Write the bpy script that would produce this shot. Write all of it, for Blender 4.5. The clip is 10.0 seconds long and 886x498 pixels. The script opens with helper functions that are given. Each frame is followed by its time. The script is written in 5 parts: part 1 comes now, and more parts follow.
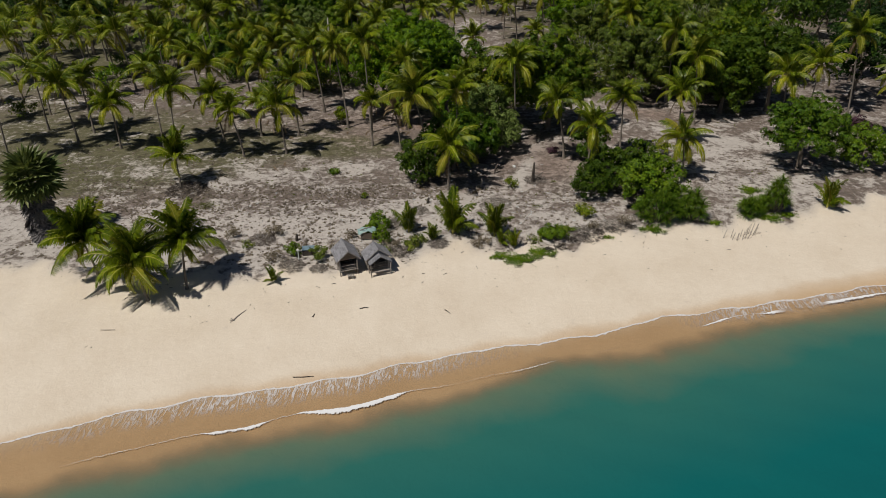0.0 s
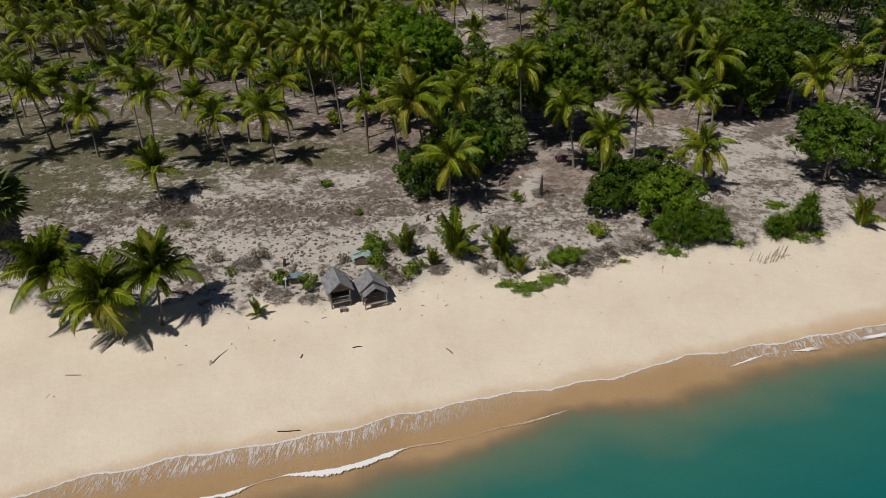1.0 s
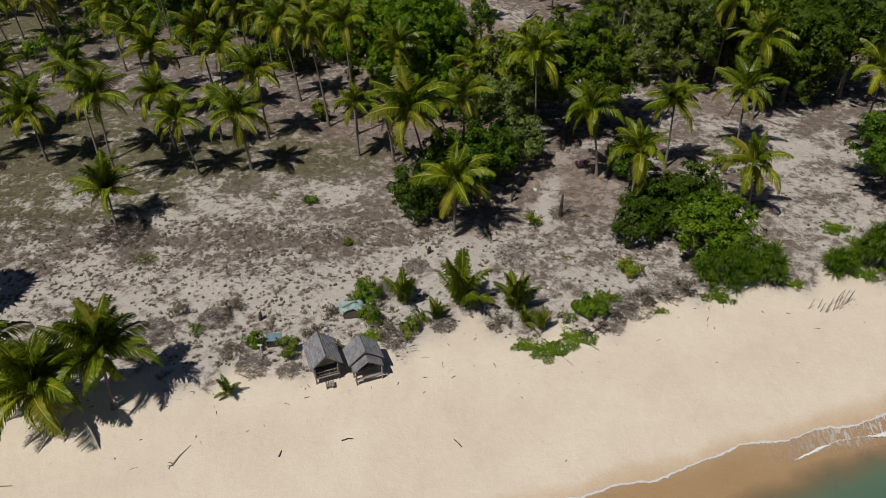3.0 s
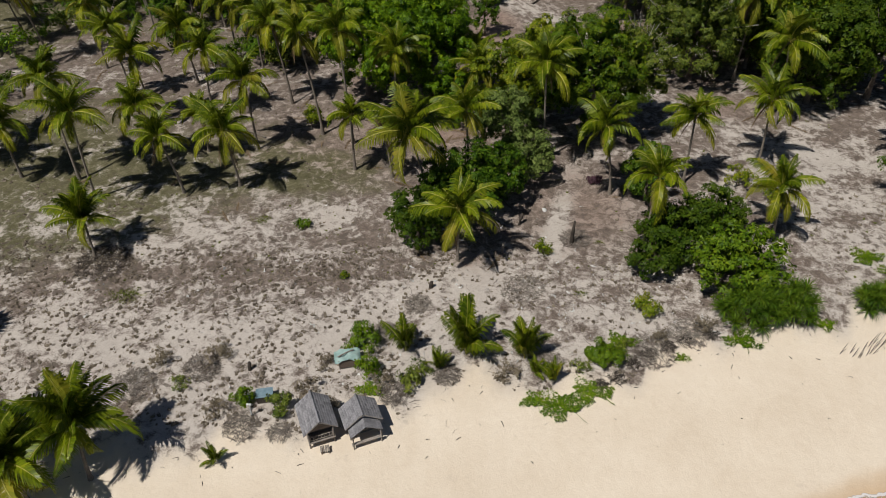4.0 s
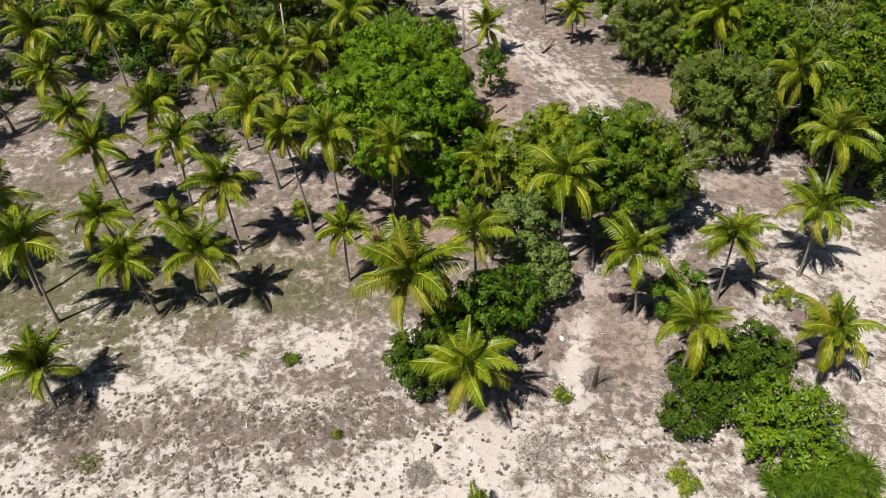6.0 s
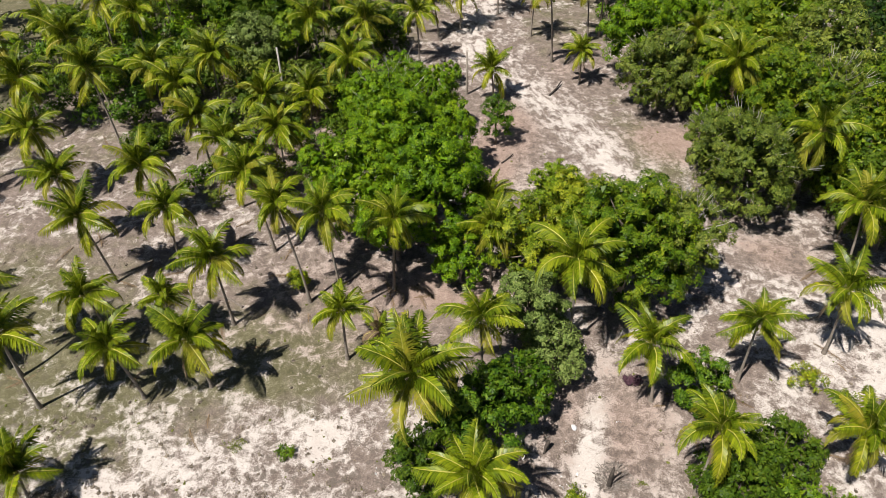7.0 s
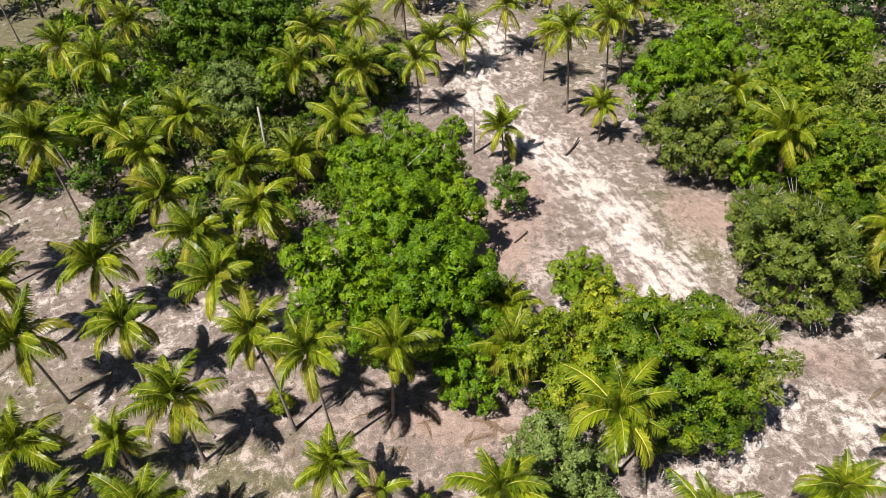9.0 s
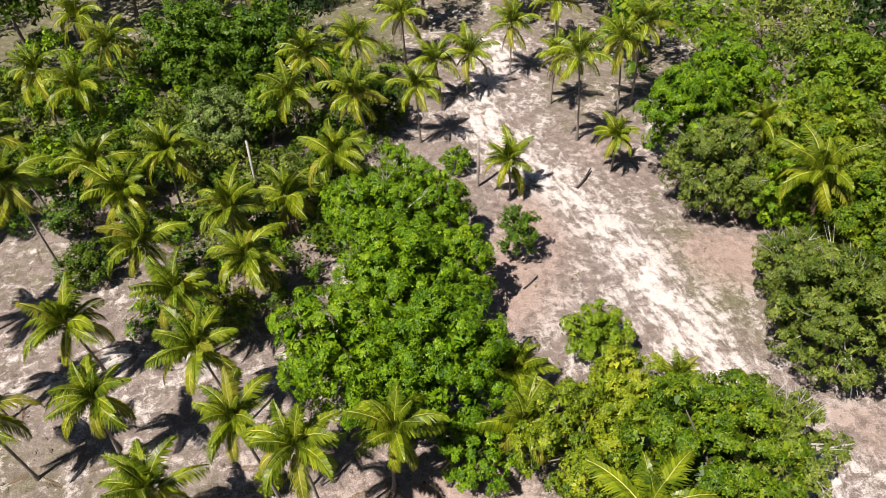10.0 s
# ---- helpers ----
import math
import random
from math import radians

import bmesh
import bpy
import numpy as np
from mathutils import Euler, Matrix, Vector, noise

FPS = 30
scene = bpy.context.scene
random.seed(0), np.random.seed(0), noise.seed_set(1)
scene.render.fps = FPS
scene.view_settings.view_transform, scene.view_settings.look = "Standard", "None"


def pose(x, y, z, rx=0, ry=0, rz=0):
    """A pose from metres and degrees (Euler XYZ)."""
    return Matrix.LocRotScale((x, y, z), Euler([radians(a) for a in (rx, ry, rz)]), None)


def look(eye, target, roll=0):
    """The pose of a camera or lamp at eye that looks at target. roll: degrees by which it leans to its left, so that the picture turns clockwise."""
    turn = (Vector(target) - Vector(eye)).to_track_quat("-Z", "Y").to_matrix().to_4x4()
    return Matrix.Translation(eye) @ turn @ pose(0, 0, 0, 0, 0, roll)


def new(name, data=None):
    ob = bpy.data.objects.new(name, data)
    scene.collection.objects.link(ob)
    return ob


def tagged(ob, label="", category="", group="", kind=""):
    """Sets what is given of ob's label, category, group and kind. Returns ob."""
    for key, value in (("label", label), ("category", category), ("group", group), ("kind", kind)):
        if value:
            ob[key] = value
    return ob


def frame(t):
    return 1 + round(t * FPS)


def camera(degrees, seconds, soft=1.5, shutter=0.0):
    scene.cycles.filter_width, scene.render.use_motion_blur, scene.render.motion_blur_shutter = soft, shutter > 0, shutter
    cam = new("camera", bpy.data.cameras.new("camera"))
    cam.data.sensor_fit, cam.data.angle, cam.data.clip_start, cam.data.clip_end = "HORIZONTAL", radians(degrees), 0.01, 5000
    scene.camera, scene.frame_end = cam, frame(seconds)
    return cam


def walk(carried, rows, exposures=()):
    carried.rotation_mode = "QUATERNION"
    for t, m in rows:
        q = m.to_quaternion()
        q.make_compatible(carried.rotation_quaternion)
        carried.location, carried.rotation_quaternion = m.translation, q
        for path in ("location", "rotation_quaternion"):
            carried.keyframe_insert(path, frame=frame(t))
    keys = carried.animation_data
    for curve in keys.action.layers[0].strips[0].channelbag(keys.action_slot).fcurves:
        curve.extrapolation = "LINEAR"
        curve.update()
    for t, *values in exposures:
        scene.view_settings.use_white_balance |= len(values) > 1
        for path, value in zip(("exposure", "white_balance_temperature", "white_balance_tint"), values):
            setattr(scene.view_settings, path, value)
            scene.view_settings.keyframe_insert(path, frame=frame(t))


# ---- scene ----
cam = camera(61.9, 10.0, soft=0.6)
# eye, target and roll along the flight
FLIGHT = [
    (0, (1.403, -2.429, 35.694), (1.281, -0.688, 34.717), -0.5),
    (0.5, (1.181, 1.257, 35.92), (1.059, 2.986, 34.922), -0.6),
    (1, (0.798, 5.059, 36.245), (0.678, 6.774, 35.224), -0.6),
    (1.5, (0.479, 8.771, 36.607), (0.362, 10.463, 35.546), -0.8),
    (2, (0.049, 12.502, 37.168), (-0.063, 14.168, 36.067), -0.7),
    (2.5, (-0.411, 16.057, 37.781), (-0.517, 17.696, 36.64), -0.6),
    (4, (-1.394, 27.37, 40.947), (-1.497, 28.904, 39.668), -1.0),
    (4.5, (-1.696, 31.023, 42.094), (-1.797, 32.526, 40.779), -1.0),
    (5, (-2.088, 34.76, 43.467), (-2.186, 36.251, 42.137), -1.0),
    (5.5, (-2.405, 38.381, 44.809), (-2.501, 39.866, 43.473), -1.1),
    (7, (-3.12, 49.138, 48.691), (-3.222, 50.615, 47.346), -1.5),
    (7.5, (-3.506, 52.635, 49.276), (-3.606, 54.11, 47.928), -1.5),
    (8, (-3.814, 56.162, 49.081), (-3.913, 57.634, 47.732), -1.6),
    (8.5, (-4.228, 59.629, 49.023), (-4.324, 61.098, 47.669), -1.6),
    (9, (-4.664, 63.152, 49.051), (-4.756, 64.616, 47.692), -1.5),
    (9.5, (-5.091, 66.672, 48.996), (-5.179, 68.132, 47.632), -1.5),
    (10, (-5.391, 70.406, 48.949), (-5.48, 71.858, 47.577), -1.7),
]
# the film brightens as it leaves the beach
EXPOSURES = [(0.0, -0.70, 6500, 10), (2.6, -0.72, 6500, 10), (3.8, -0.57, 6500, 10), (4.5, -0.30, 6500, 10), (5.0, -0.10, 6500, 10), (5.6, 0.18, 6500, 11), (7.0, 0.50, 6500, 12.5), (10.0, 0.76, 6500, 15.5)]
walk(cam, [(t, look(eye, target, roll)) for t, eye, target, roll in FLIGHT], EXPOSURES)

# ---- world, sun, exposure ----
SUN_DIR = Vector((-0.385, -0.43, 1.0)).normalized()
world = bpy.data.worlds.new("sky")
scene.world = world
world.use_nodes = True
_bg = world.node_tree.nodes["Background"]
_sky = world.node_tree.nodes.new("ShaderNodeTexSky")
_sky.sky_type, _sky.sun_disc = "NISHITA", False
_sky.sun_elevation, _sky.sun_rotation = math.asin(SUN_DIR.z), math.atan2(SUN_DIR.x, SUN_DIR.y)
_sky.air_density, _sky.dust_density, _sky.ozone_density = 0.55, 0.3, 1.2
_bg.inputs["Strength"].default_value = 0.05
world.node_tree.links.new(_sky.outputs[0], _bg.inputs["Color"])
sun = new("sun", bpy.data.lights.new("sun", "SUN"))
sun.data.energy, sun.data.angle, sun.data.color = 5.0, radians(0.55), (1.0, 0.955, 0.88)
sun.matrix_world = look(SUN_DIR * 200, (0, 0, 0))


# ---- materials ----
def nodes_of(name):
    m = bpy.data.materials.new(name)
    m.use_nodes = True
    nt = m.node_tree
    nt.nodes.clear()
    return m, nt


def N(nt, kind, **sets):
    n = nt.nodes.new(kind)
    for key, value in sets.items():
        if key in n.inputs:
            n.inputs[key].default_value = value
    return n


def link(nt, a, b):
    nt.links.new(a, b)


def ramp(nt, fac, stops):
    r = nt.nodes.new("ShaderNodeValToRGB")
    e = r.color_ramp.elements
    while len(e) < len(stops):
        e.new(0.5)
    for el, (pos, col) in zip(e, stops):
        el.position, el.color = pos, (*col, 1)
    link(nt, fac, r.inputs[0])
    return r.outputs[0]


def mixc(nt, fac, a, b, blend="MIX"):
    m = nt.nodes.new("ShaderNodeMix")
    m.data_type, m.blend_type = "RGBA", blend
    for sock, v in ((m.inputs[0], fac), (m.inputs[6], a), (m.inputs[7], b)):
        if isinstance(v, (int, float)):
            sock.default_value = v
        elif isinstance(v, tuple):
            sock.default_value = (*v, 1)
        else:
            link(nt, v, sock)
    return m.outputs[2]


def math_node(nt, op, a, b=0.0, clamp=False):
    m = nt.nodes.new("ShaderNodeMath")
    m.operation, m.use_clamp = op, clamp
    for sock, v in ((m.inputs[0], a), (m.inputs[1], b)):
        if isinstance(v, (int, float)):
            sock.default_value = v
        else:
            link(nt, v, sock)
    return m.outputs[0]


def noise_of(nt, scale, detail=4.0, rough=0.55, vec=None, distort=0.0):
    n = N(nt, "ShaderNodeTexNoise", Scale=scale, Detail=detail, Roughness=rough, Distortion=distort)
    if vec is None:
        vec = nt.nodes.new("ShaderNodeNewGeometry").outputs["Position"]
    link(nt, vec, n.inputs["Vector"])
    return n.outputs["Fac"]


def step_of(nt, val, lo, hi):
    m = nt.nodes.new("ShaderNodeMapRange")
    m.interpolation_type = "SMOOTHSTEP"
    m.inputs[1].default_value, m.inputs[2].default_value = lo, hi
    link(nt, val, m.inputs[0])
    return m.outputs[0]


def finish(m, nt, color, rough=0.8, spec=0.3, bump=None, strength=0.3, dist=0.02, translucent=0.0):
    bsdf = N(nt, "ShaderNodeBsdfPrincipled", Roughness=rough)
    bsdf.inputs["Specular IOR Level"].default_value = spec
    link(nt, color, bsdf.inputs["Base Color"])
    if bump is not None:
        b = N(nt, "ShaderNodeBump", Strength=strength, Distance=dist)
        link(nt, bump, b.inputs["Height"])
        link(nt, b.outputs[0], bsdf.inputs["Normal"])
    out = nt.nodes.new("ShaderNodeOutputMaterial")
    if translucent:
        tr = nt.nodes.new("ShaderNodeBsdfTranslucent")
        link(nt, mixc(nt, 1.0, color, (1.15, 1.1, 0.55), "MULTIPLY"), tr.inputs["Color"])
        mx = N(nt, "ShaderNodeMixShader", Fac=translucent)
        link(nt, bsdf.outputs[0], mx.inputs[1])
        link(nt, tr.outputs[0], mx.inputs[2])
        link(nt, mx.outputs[0], out.inputs[0])
    else:
        link(nt, bsdf.outputs[0], out.inputs[0])
    return m


def leaf_material(name, dark, mid, light, rough=0.5, translucent=0.09, spread=0.5, patch=0.8, size=0.7, spec=0.12):
    """Foliage: each leaf and each plant varies between three tones."""
    m, nt = nodes_of(name)
    isl = nt.nodes.new("ShaderNodeNewGeometry").outputs["Random Per Island"]
    obj = nt.nodes.new("ShaderNodeObjectInfo").outputs["Random"]
    big = noise_of(nt, size, 3.0)
    f = math_node(nt, "ADD", math_node(nt, "MULTIPLY", isl, spread), math_node(nt, "ADD", math_node(nt, "MULTIPLY", obj, 0.16), 0.09))
    f = math_node(nt, "ADD", f, math_node(nt, "MULTIPLY", math_node(nt, "SUBTRACT", big, 0.5), patch))
    c = ramp(nt, f, [(0.05, dark), (0.45, mid), (0.95, light)])
    return finish(m, nt, c, rough, spec, translucent=translucent)


def plain_material(name, dark, light, scale=6.0, rough=0.85, strength=0.4, stretch=None, spec=0.25, metal=0.0):
    """Weathered surface: two tones mixed at two scales, with relief."""
    m, nt = nodes_of(name)
    pos = nt.nodes.new("ShaderNodeTexCoord").outputs["Object"]
    if stretch:
        mp = nt.nodes.new("ShaderNodeMapping")
        mp.inputs["Scale"].default_value = stretch
        link(nt, pos, mp.inputs["Vector"])
        pos = mp.outputs[0]
    a, b = noise_of(nt, scale, 5.0, 0.6, pos), noise_of(nt, scale * 0.17, 2.0, 0.5, pos)
    f = math_node(nt, "ADD", math_node(nt, "MULTIPLY", a, 0.65), math_node(nt, "MULTIPLY", b, 0.35))
    isl = nt.nodes.new("ShaderNodeObjectInfo").outputs["Random"]
    f = math_node(nt, "ADD", f, math_node(nt, "MULTIPLY", math_node(nt, "SUBTRACT", isl, 0.5), 0.18))
    c = ramp(nt, f, [(0.32, dark), (0.68, light)])
    return finish(m, nt, c, rough, spec, a, strength)


M_PALM_YOUNG = leaf_material("palm_leaf_young", (0.028, 0.056, 0.003), (0.114, 0.156, 0.006), (0.29, 0.295, 0.013), 0.36, 0.12, 0.45, spec=0.22)
M_PALM = leaf_material("palm_leaf", (0.043, 0.078, 0.003), (0.166, 0.214, 0.007), (0.39, 0.395, 0.020), 0.36, 0.14, 0.42, spec=0.22)
M_PALM_LOW = leaf_material("palm_leaf_mature", (0.080, 0.105, 0.005), (0.235, 0.252, 0.011), (0.48, 0.43, 0.028), 0.38, 0.16, 0.45, spec=0.2)
M_PALM_OLD = leaf_material("palm_leaf_yellowing", (0.12, 0.145, 0.012), (0.24, 0.24, 0.022), (0.38, 0.29, 0.035), 0.5, 0.25, 0.4)
M_PALM_ORANGE = leaf_material("palm_leaf_orange", (0.20, 0.15, 0.012), (0.36, 0.22, 0.018), (0.46, 0.26, 0.03), 0.5, 0.25, 0.4)
M_PALM_DEAD = leaf_material("palm_leaf_dead", (0.11, 0.075, 0.045), (0.20, 0.14, 0.085), (0.30, 0.23, 0.15), 0.8, 0.1)
M_LEAF_MANGO = leaf_material("mango_leaf", (0.018, 0.054, 0.002), (0.098, 0.196, 0.004), (0.275, 0.37, 0.010), 0.45, spread=0.55, patch=1.15, spec=0.16)
M_LEAF_DARK = leaf_material("dark_leaf", (0.016, 0.040, 0.003), (0.052, 0.096, 0.006), (0.125, 0.165, 0.012), patch=1.1)
M_LEAF_YELLOW = leaf_material("yellowish_leaf", (0.028, 0.066, 0.004), (0.138, 0.194, 0.008), (0.35, 0.36, 0.020), 0.45, spread=0.6, patch=1.5, size=0.5, spec=0.16)
M_LEAF_MID = leaf_material("mid_green_leaf", (0.014, 0.042, 0.003), (0.056, 0.122, 0.006), (0.15, 0.22, 0.013), 0.45, spread=0.6, patch=1.1, spec=0.16)
M_LEAF_FEATHER = leaf_material("feathery_leaf", (0.040, 0.072, 0.016), (0.112, 0.165, 0.036), (0.22, 0.275, 0.075), spread=0.7)
M_LEAF_DOME = leaf_material("varied_green_leaf", (0.017, 0.047, 0.003), (0.084, 0.152, 0.005), (0.25, 0.28, 0.015), 0.45, spread=0.6, patch=1.4, size=0.55, spec=0.16)
M_LEAF_GREY = leaf_material("grey_green_leaf", (0.026, 0.050, 0.006), (0.102, 0.146, 0.017), (0.27, 0.295, 0.05), 0.45, spread=0.6, patch=1.2, spec=0.16)
M_LEAF_BRIGHT = leaf_material("bright_leaf", (0.032, 0.078, 0.004), (0.114, 0.192, 0.008), (0.27, 0.33, 0.016), 0.45, spec=0.16)
M_PANDAN = leaf_material("pandanus_leaf", (0.024, 0.060, 0.005), (0.080, 0.145, 0.009), (0.20, 0.26, 0.02), 0.45)
M_GRASS = leaf_material("dry_grass", (0.100, 0.083, 0.068), (0.195, 0.163, 0.133), (0.34, 0.29, 0.235), 0.95, 0.3, 0.75)
M_GRASS_GREEN = leaf_material("green_grass", (0.07, 0.085, 0.020), (0.13, 0.145, 0.035), (0.22, 0.215, 0.06), 0.8, 0.2)
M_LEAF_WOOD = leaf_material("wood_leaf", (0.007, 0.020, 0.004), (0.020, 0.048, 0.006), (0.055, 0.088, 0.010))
M_FAN = leaf_material("fan_palm_leaf", (0.055, 0.085, 0.026), (0.15, 0.19, 0.06), (0.32, 0.33, 0.14), 0.35, 0.2)
M_PURPLE = leaf_material("purple_leaf", (0.045, 0.022, 0.034), (0.09, 0.046, 0.062), (0.16, 0.09, 0.105))
M_RIB = plain_material("palm_midrib", (0.24, 0.24, 0.04), (0.50, 0.45, 0.12), 4.0, 0.5, 0.1)
M_BARK_PALM = plain_material("palm_bark", (0.13, 0.11, 0.09), (0.32, 0.28, 0.235), 5.0, 0.9, 0.6, (1, 1, 3.5))
M_DRY_FAN = plain_material("dry_fan_leaf", (0.055, 0.052, 0.053), (0.21, 0.195, 0.19), 6.0, 0.9, 0.4)
M_TWIG = plain_material("pale_twig", (0.22, 0.20, 0.18), (0.46, 0.43, 0.39), 5.0, 0.9, 0.3)
M_BARK = plain_material("tree_bark", (0.09, 0.07, 0.055), (0.24, 0.20, 0.16), 5.0, 0.9, 0.6)
M_DRIFT = plain_material("grey_driftwood", (0.12, 0.10, 0.085), (0.34, 0.30, 0.26), 7.0, 0.9, 0.6)
M_DARKWOOD = plain_material("charred_wood", (0.03, 0.026, 0.022), (0.11, 0.09, 0.075), 7.0, 0.9, 0.6)
M_THATCH = plain_material("weathered_thatch", (0.13, 0.13, 0.142), (0.36, 0.352, 0.37), 9.0, 0.95, 0.8, (1, 1, 1))
M_TIMBER = plain_material("grey_timber", (0.14, 0.12, 0.105), (0.36, 0.325, 0.29), 8.0, 0.85, 0.5, (1, 1, 0.3))
M_BAMBOO = plain_material("dark_bamboo", (0.07, 0.055, 0.045), (0.19, 0.15, 0.12), 8.0, 0.8, 0.5, (3, 3, 0.6))
M_TURQ = plain_material("turquoise_sheet", (0.17, 0.30, 0.29), (0.42, 0.55, 0.52), 3.0, 0.5, 0.2)
M_BLUEGREY = plain_material("blue_grey_sheet", (0.14, 0.22, 0.27), (0.30, 0.40, 0.46), 3.0, 0.5, 0.2)
M_WHITE = plain_material("white_plastic", (0.55, 0.55, 0.54), (0.82, 0.82, 0.80), 6.0, 0.5, 0.1)
M_COCONUT = plain_material("coconut_husk", (0.10, 0.11, 0.02), (0.28, 0.22, 0.06), 5.0, 0.6, 0.3)


def ground_material():
    """Beach sand, pale inland sand, dry herbs and leaf litter, blended by the cover attribute."""
    m, nt = nodes_of("sand_and_dry_ground")
    cov = nt.nodes.new("ShaderNodeAttribute")
    cov.attribute_name = "cover"
    sep = nt.nodes.new("ShaderNodeSeparateColor")
    link(nt, cov.outputs["Color"], sep.inputs[0])
    bare, litter, wet = sep.outputs[0], sep.outputs[1], sep.outputs[2]
    beach = cov.outputs["Alpha"]
    tr = nt.nodes.new("ShaderNodeAttribute")
    tr.attribute_name = "track"
    fine, mid, big = noise_of(nt, 9.0, 6.0, 0.7), noise_of(nt, 1.3, 8.0, 0.68, distort=0.6), noise_of(nt, 0.16, 5.0, 0.6)
    grit = noise_of(nt, 30.0, 3.0, 0.7)
    pos = nt.nodes.new("ShaderNodeNewGeometry").outputs["Position"]
    # low cushions of dead herb, a hand to a forearm across
    warp = nt.nodes.new("ShaderNodeMixRGB")
    warp.inputs[0].default_value = 0.28
    wn = nt.nodes.new("ShaderNodeTexNoise")
    wn.inputs["Scale"].default_value = 2.2
    wn.inputs["Detail"].default_value = 4.0
    link(nt, pos, wn.inputs["Vector"])
    link(nt, pos, warp.inputs[1])
    link(nt, wn.outputs["Color"], warp.inputs[2])
    vor = nt.nodes.new("ShaderNodeTexVoronoi")
    vor.inputs["Scale"].default_value = 2.1
    link(nt, warp.outputs[0], vor.inputs["Vector"])
    cell = nt.nodes.new("ShaderNodeSeparateColor")
    link(nt, vor.outputs["Color"], cell.inputs[0])
    cushion = math_node(nt, "SUBTRACT", math_node(nt, "ADD", math_node(nt, "MULTIPLY", cell.outputs[0], 0.34), math_node(nt, "MULTIPLY", fine, 0.30)), vor.outputs["Distance"])
    # wheel and foot wear runs along the track
    mp = nt.nodes.new("ShaderNodeMapping")
    mp.vector_type = "TEXTURE"
    mp.inputs["Rotation"].default_value = (0, 0, radians(24))
    mp.inputs["Scale"].default_value = (0.85, 2.0, 1.0)
    link(nt, pos, mp.inputs["Vector"])
    streak = noise_of(nt, 0.9, 7.0, 0.68, mp.outputs[0], 0.4)
    sand_b = ramp(nt, math_node(nt, "ADD", math_node(nt, "MULTIPLY", mid, 0.4), math_node(nt, "MULTIPLY", big, 0.6)),
                  [(0.3, (0.70, 0.592, 0.464)), (0.7, (0.84, 0.742, 0.612))])
    sand_i = ramp(nt, math_node(nt, "ADD", math_node(nt, "MULTIPLY", fine, 0.55), math_node(nt, "MULTIPLY", mid, 0.45)),
                  [(0.33, (0.36, 0.312, 0.274)), (0.5, (0.51, 0.462, 0.418)), (0.67, (0.63, 0.582, 0.54))])
    sand = mixc(nt, beach, sand_i, sand_b)
    herb = ramp(nt, math_node(nt, "ADD", math_node(nt, "MULTIPLY", fine, 0.50), math_node(nt, "MULTIPLY", mid, 0.50)),
                [(0.36, (0.086, 0.066, 0.055)), (0.5, (0.185, 0.148, 0.125)), (0.64, (0.325, 0.266, 0.228))])
    olive = ramp(nt, math_node(nt, "ADD", math_node(nt, "MULTIPLY", fine, 0.5), math_node(nt, "MULTIPLY", mid, 0.5)),
                 [(0.34, (0.055, 0.054, 0.026)), (0.5, (0.122, 0.113, 0.062)), (0.66, (0.25, 0.225, 0.15))])
    lush = nt.nodes.new("ShaderNodeAttribute")
    lush.attribute_name = "lush"
    lushness = step_of(nt, math_node(nt, "ADD", lush.outputs["Fac"], math_node(nt, "MULTIPLY", math_node(nt, "SUBTRACT", noise_of(nt, 0.5, 6.0), 0.5), 1.4)), 0.2, 0.95)
    herb = mixc(nt, lushness, herb, olive)
    v = math_node(nt, "ADD", math_node(nt, "MULTIPLY", mid, 0.36), math_node(nt, "MULTIPLY", fine, 0.16))
    v = math_node(nt, "ADD", v, math_node(nt, "MULTIPLY", noise_of(nt, 0.30, 7.0, 0.64), 0.48))
    v = mixc(nt, math_node(nt, "MULTIPLY", tr.outputs["Fac"], 0.55), v, streak)
    v = math_node(nt, "ADD", math_node(nt, "MULTIPLY", math_node(nt, "SUBTRACT", v, 0.5), 4.4), 0.5)
    bareness = step_of(nt, math_node(nt, "SUBTRACT", math_node(nt, "ADD", v, bare), 1.0), -0.26, 0.26)
    col = mixc(nt, bareness, herb, sand)
    # cushions thin out on the bare sand and are absent from the beach
    reach = math_node(nt, "MULTIPLY", math_node(nt, "SUBTRACT", 0.62, bareness), 0.22)
    dots = step_of(nt, math_node(nt, "ADD", cushion, reach), 0.05, 0.15)
    tf = nt.nodes.new("ShaderNodeAttribute")
    tf.attribute_name = "tufty"
    dots = math_node(nt, "MULTIPLY", dots, tf.outputs["Fac"])
    dots = math_node(nt, "MULTIPLY", dots, math_node(nt, "SUBTRACT", 1.0, beach))
    dots = math_node(nt, "MULTIPLY", dots, math_node(nt, "SUBTRACT", 1.0, math_node(nt, "MULTIPLY", tr.outputs["Fac"], 0.8)), True)
    col = mixc(nt, math_node(nt, "MULTIPLY", dots, 0.72), col, mixc(nt, fine, (0.075, 0.062, 0.052), (0.20, 0.17, 0.14)))
    red = ramp(nt, math_node(nt, "ADD", math_node(nt, "MULTIPLY", fine, 0.6), math_node(nt, "MULTIPLY", mid, 0.4)),
               [(0.34, (0.145, 0.098, 0.078)), (0.5, (0.285, 0.210, 0.172)), (0.66, (0.43, 0.34, 0.29))])
    lit = step_of(nt, math_node(nt, "SUBTRACT", math_node(nt, "ADD", v, math_node(nt, "MULTIPLY", litter, 1.5)), 1.25), -0.5, 0.5)
    col = mixc(nt, lit, col, red)
    col = mixc(nt, 1.0, col, ramp(nt, grit, [(0.3, (0.86, 0.86, 0.86)), (0.7, (1.1, 1.1, 1.1))]), "MULTIPLY")
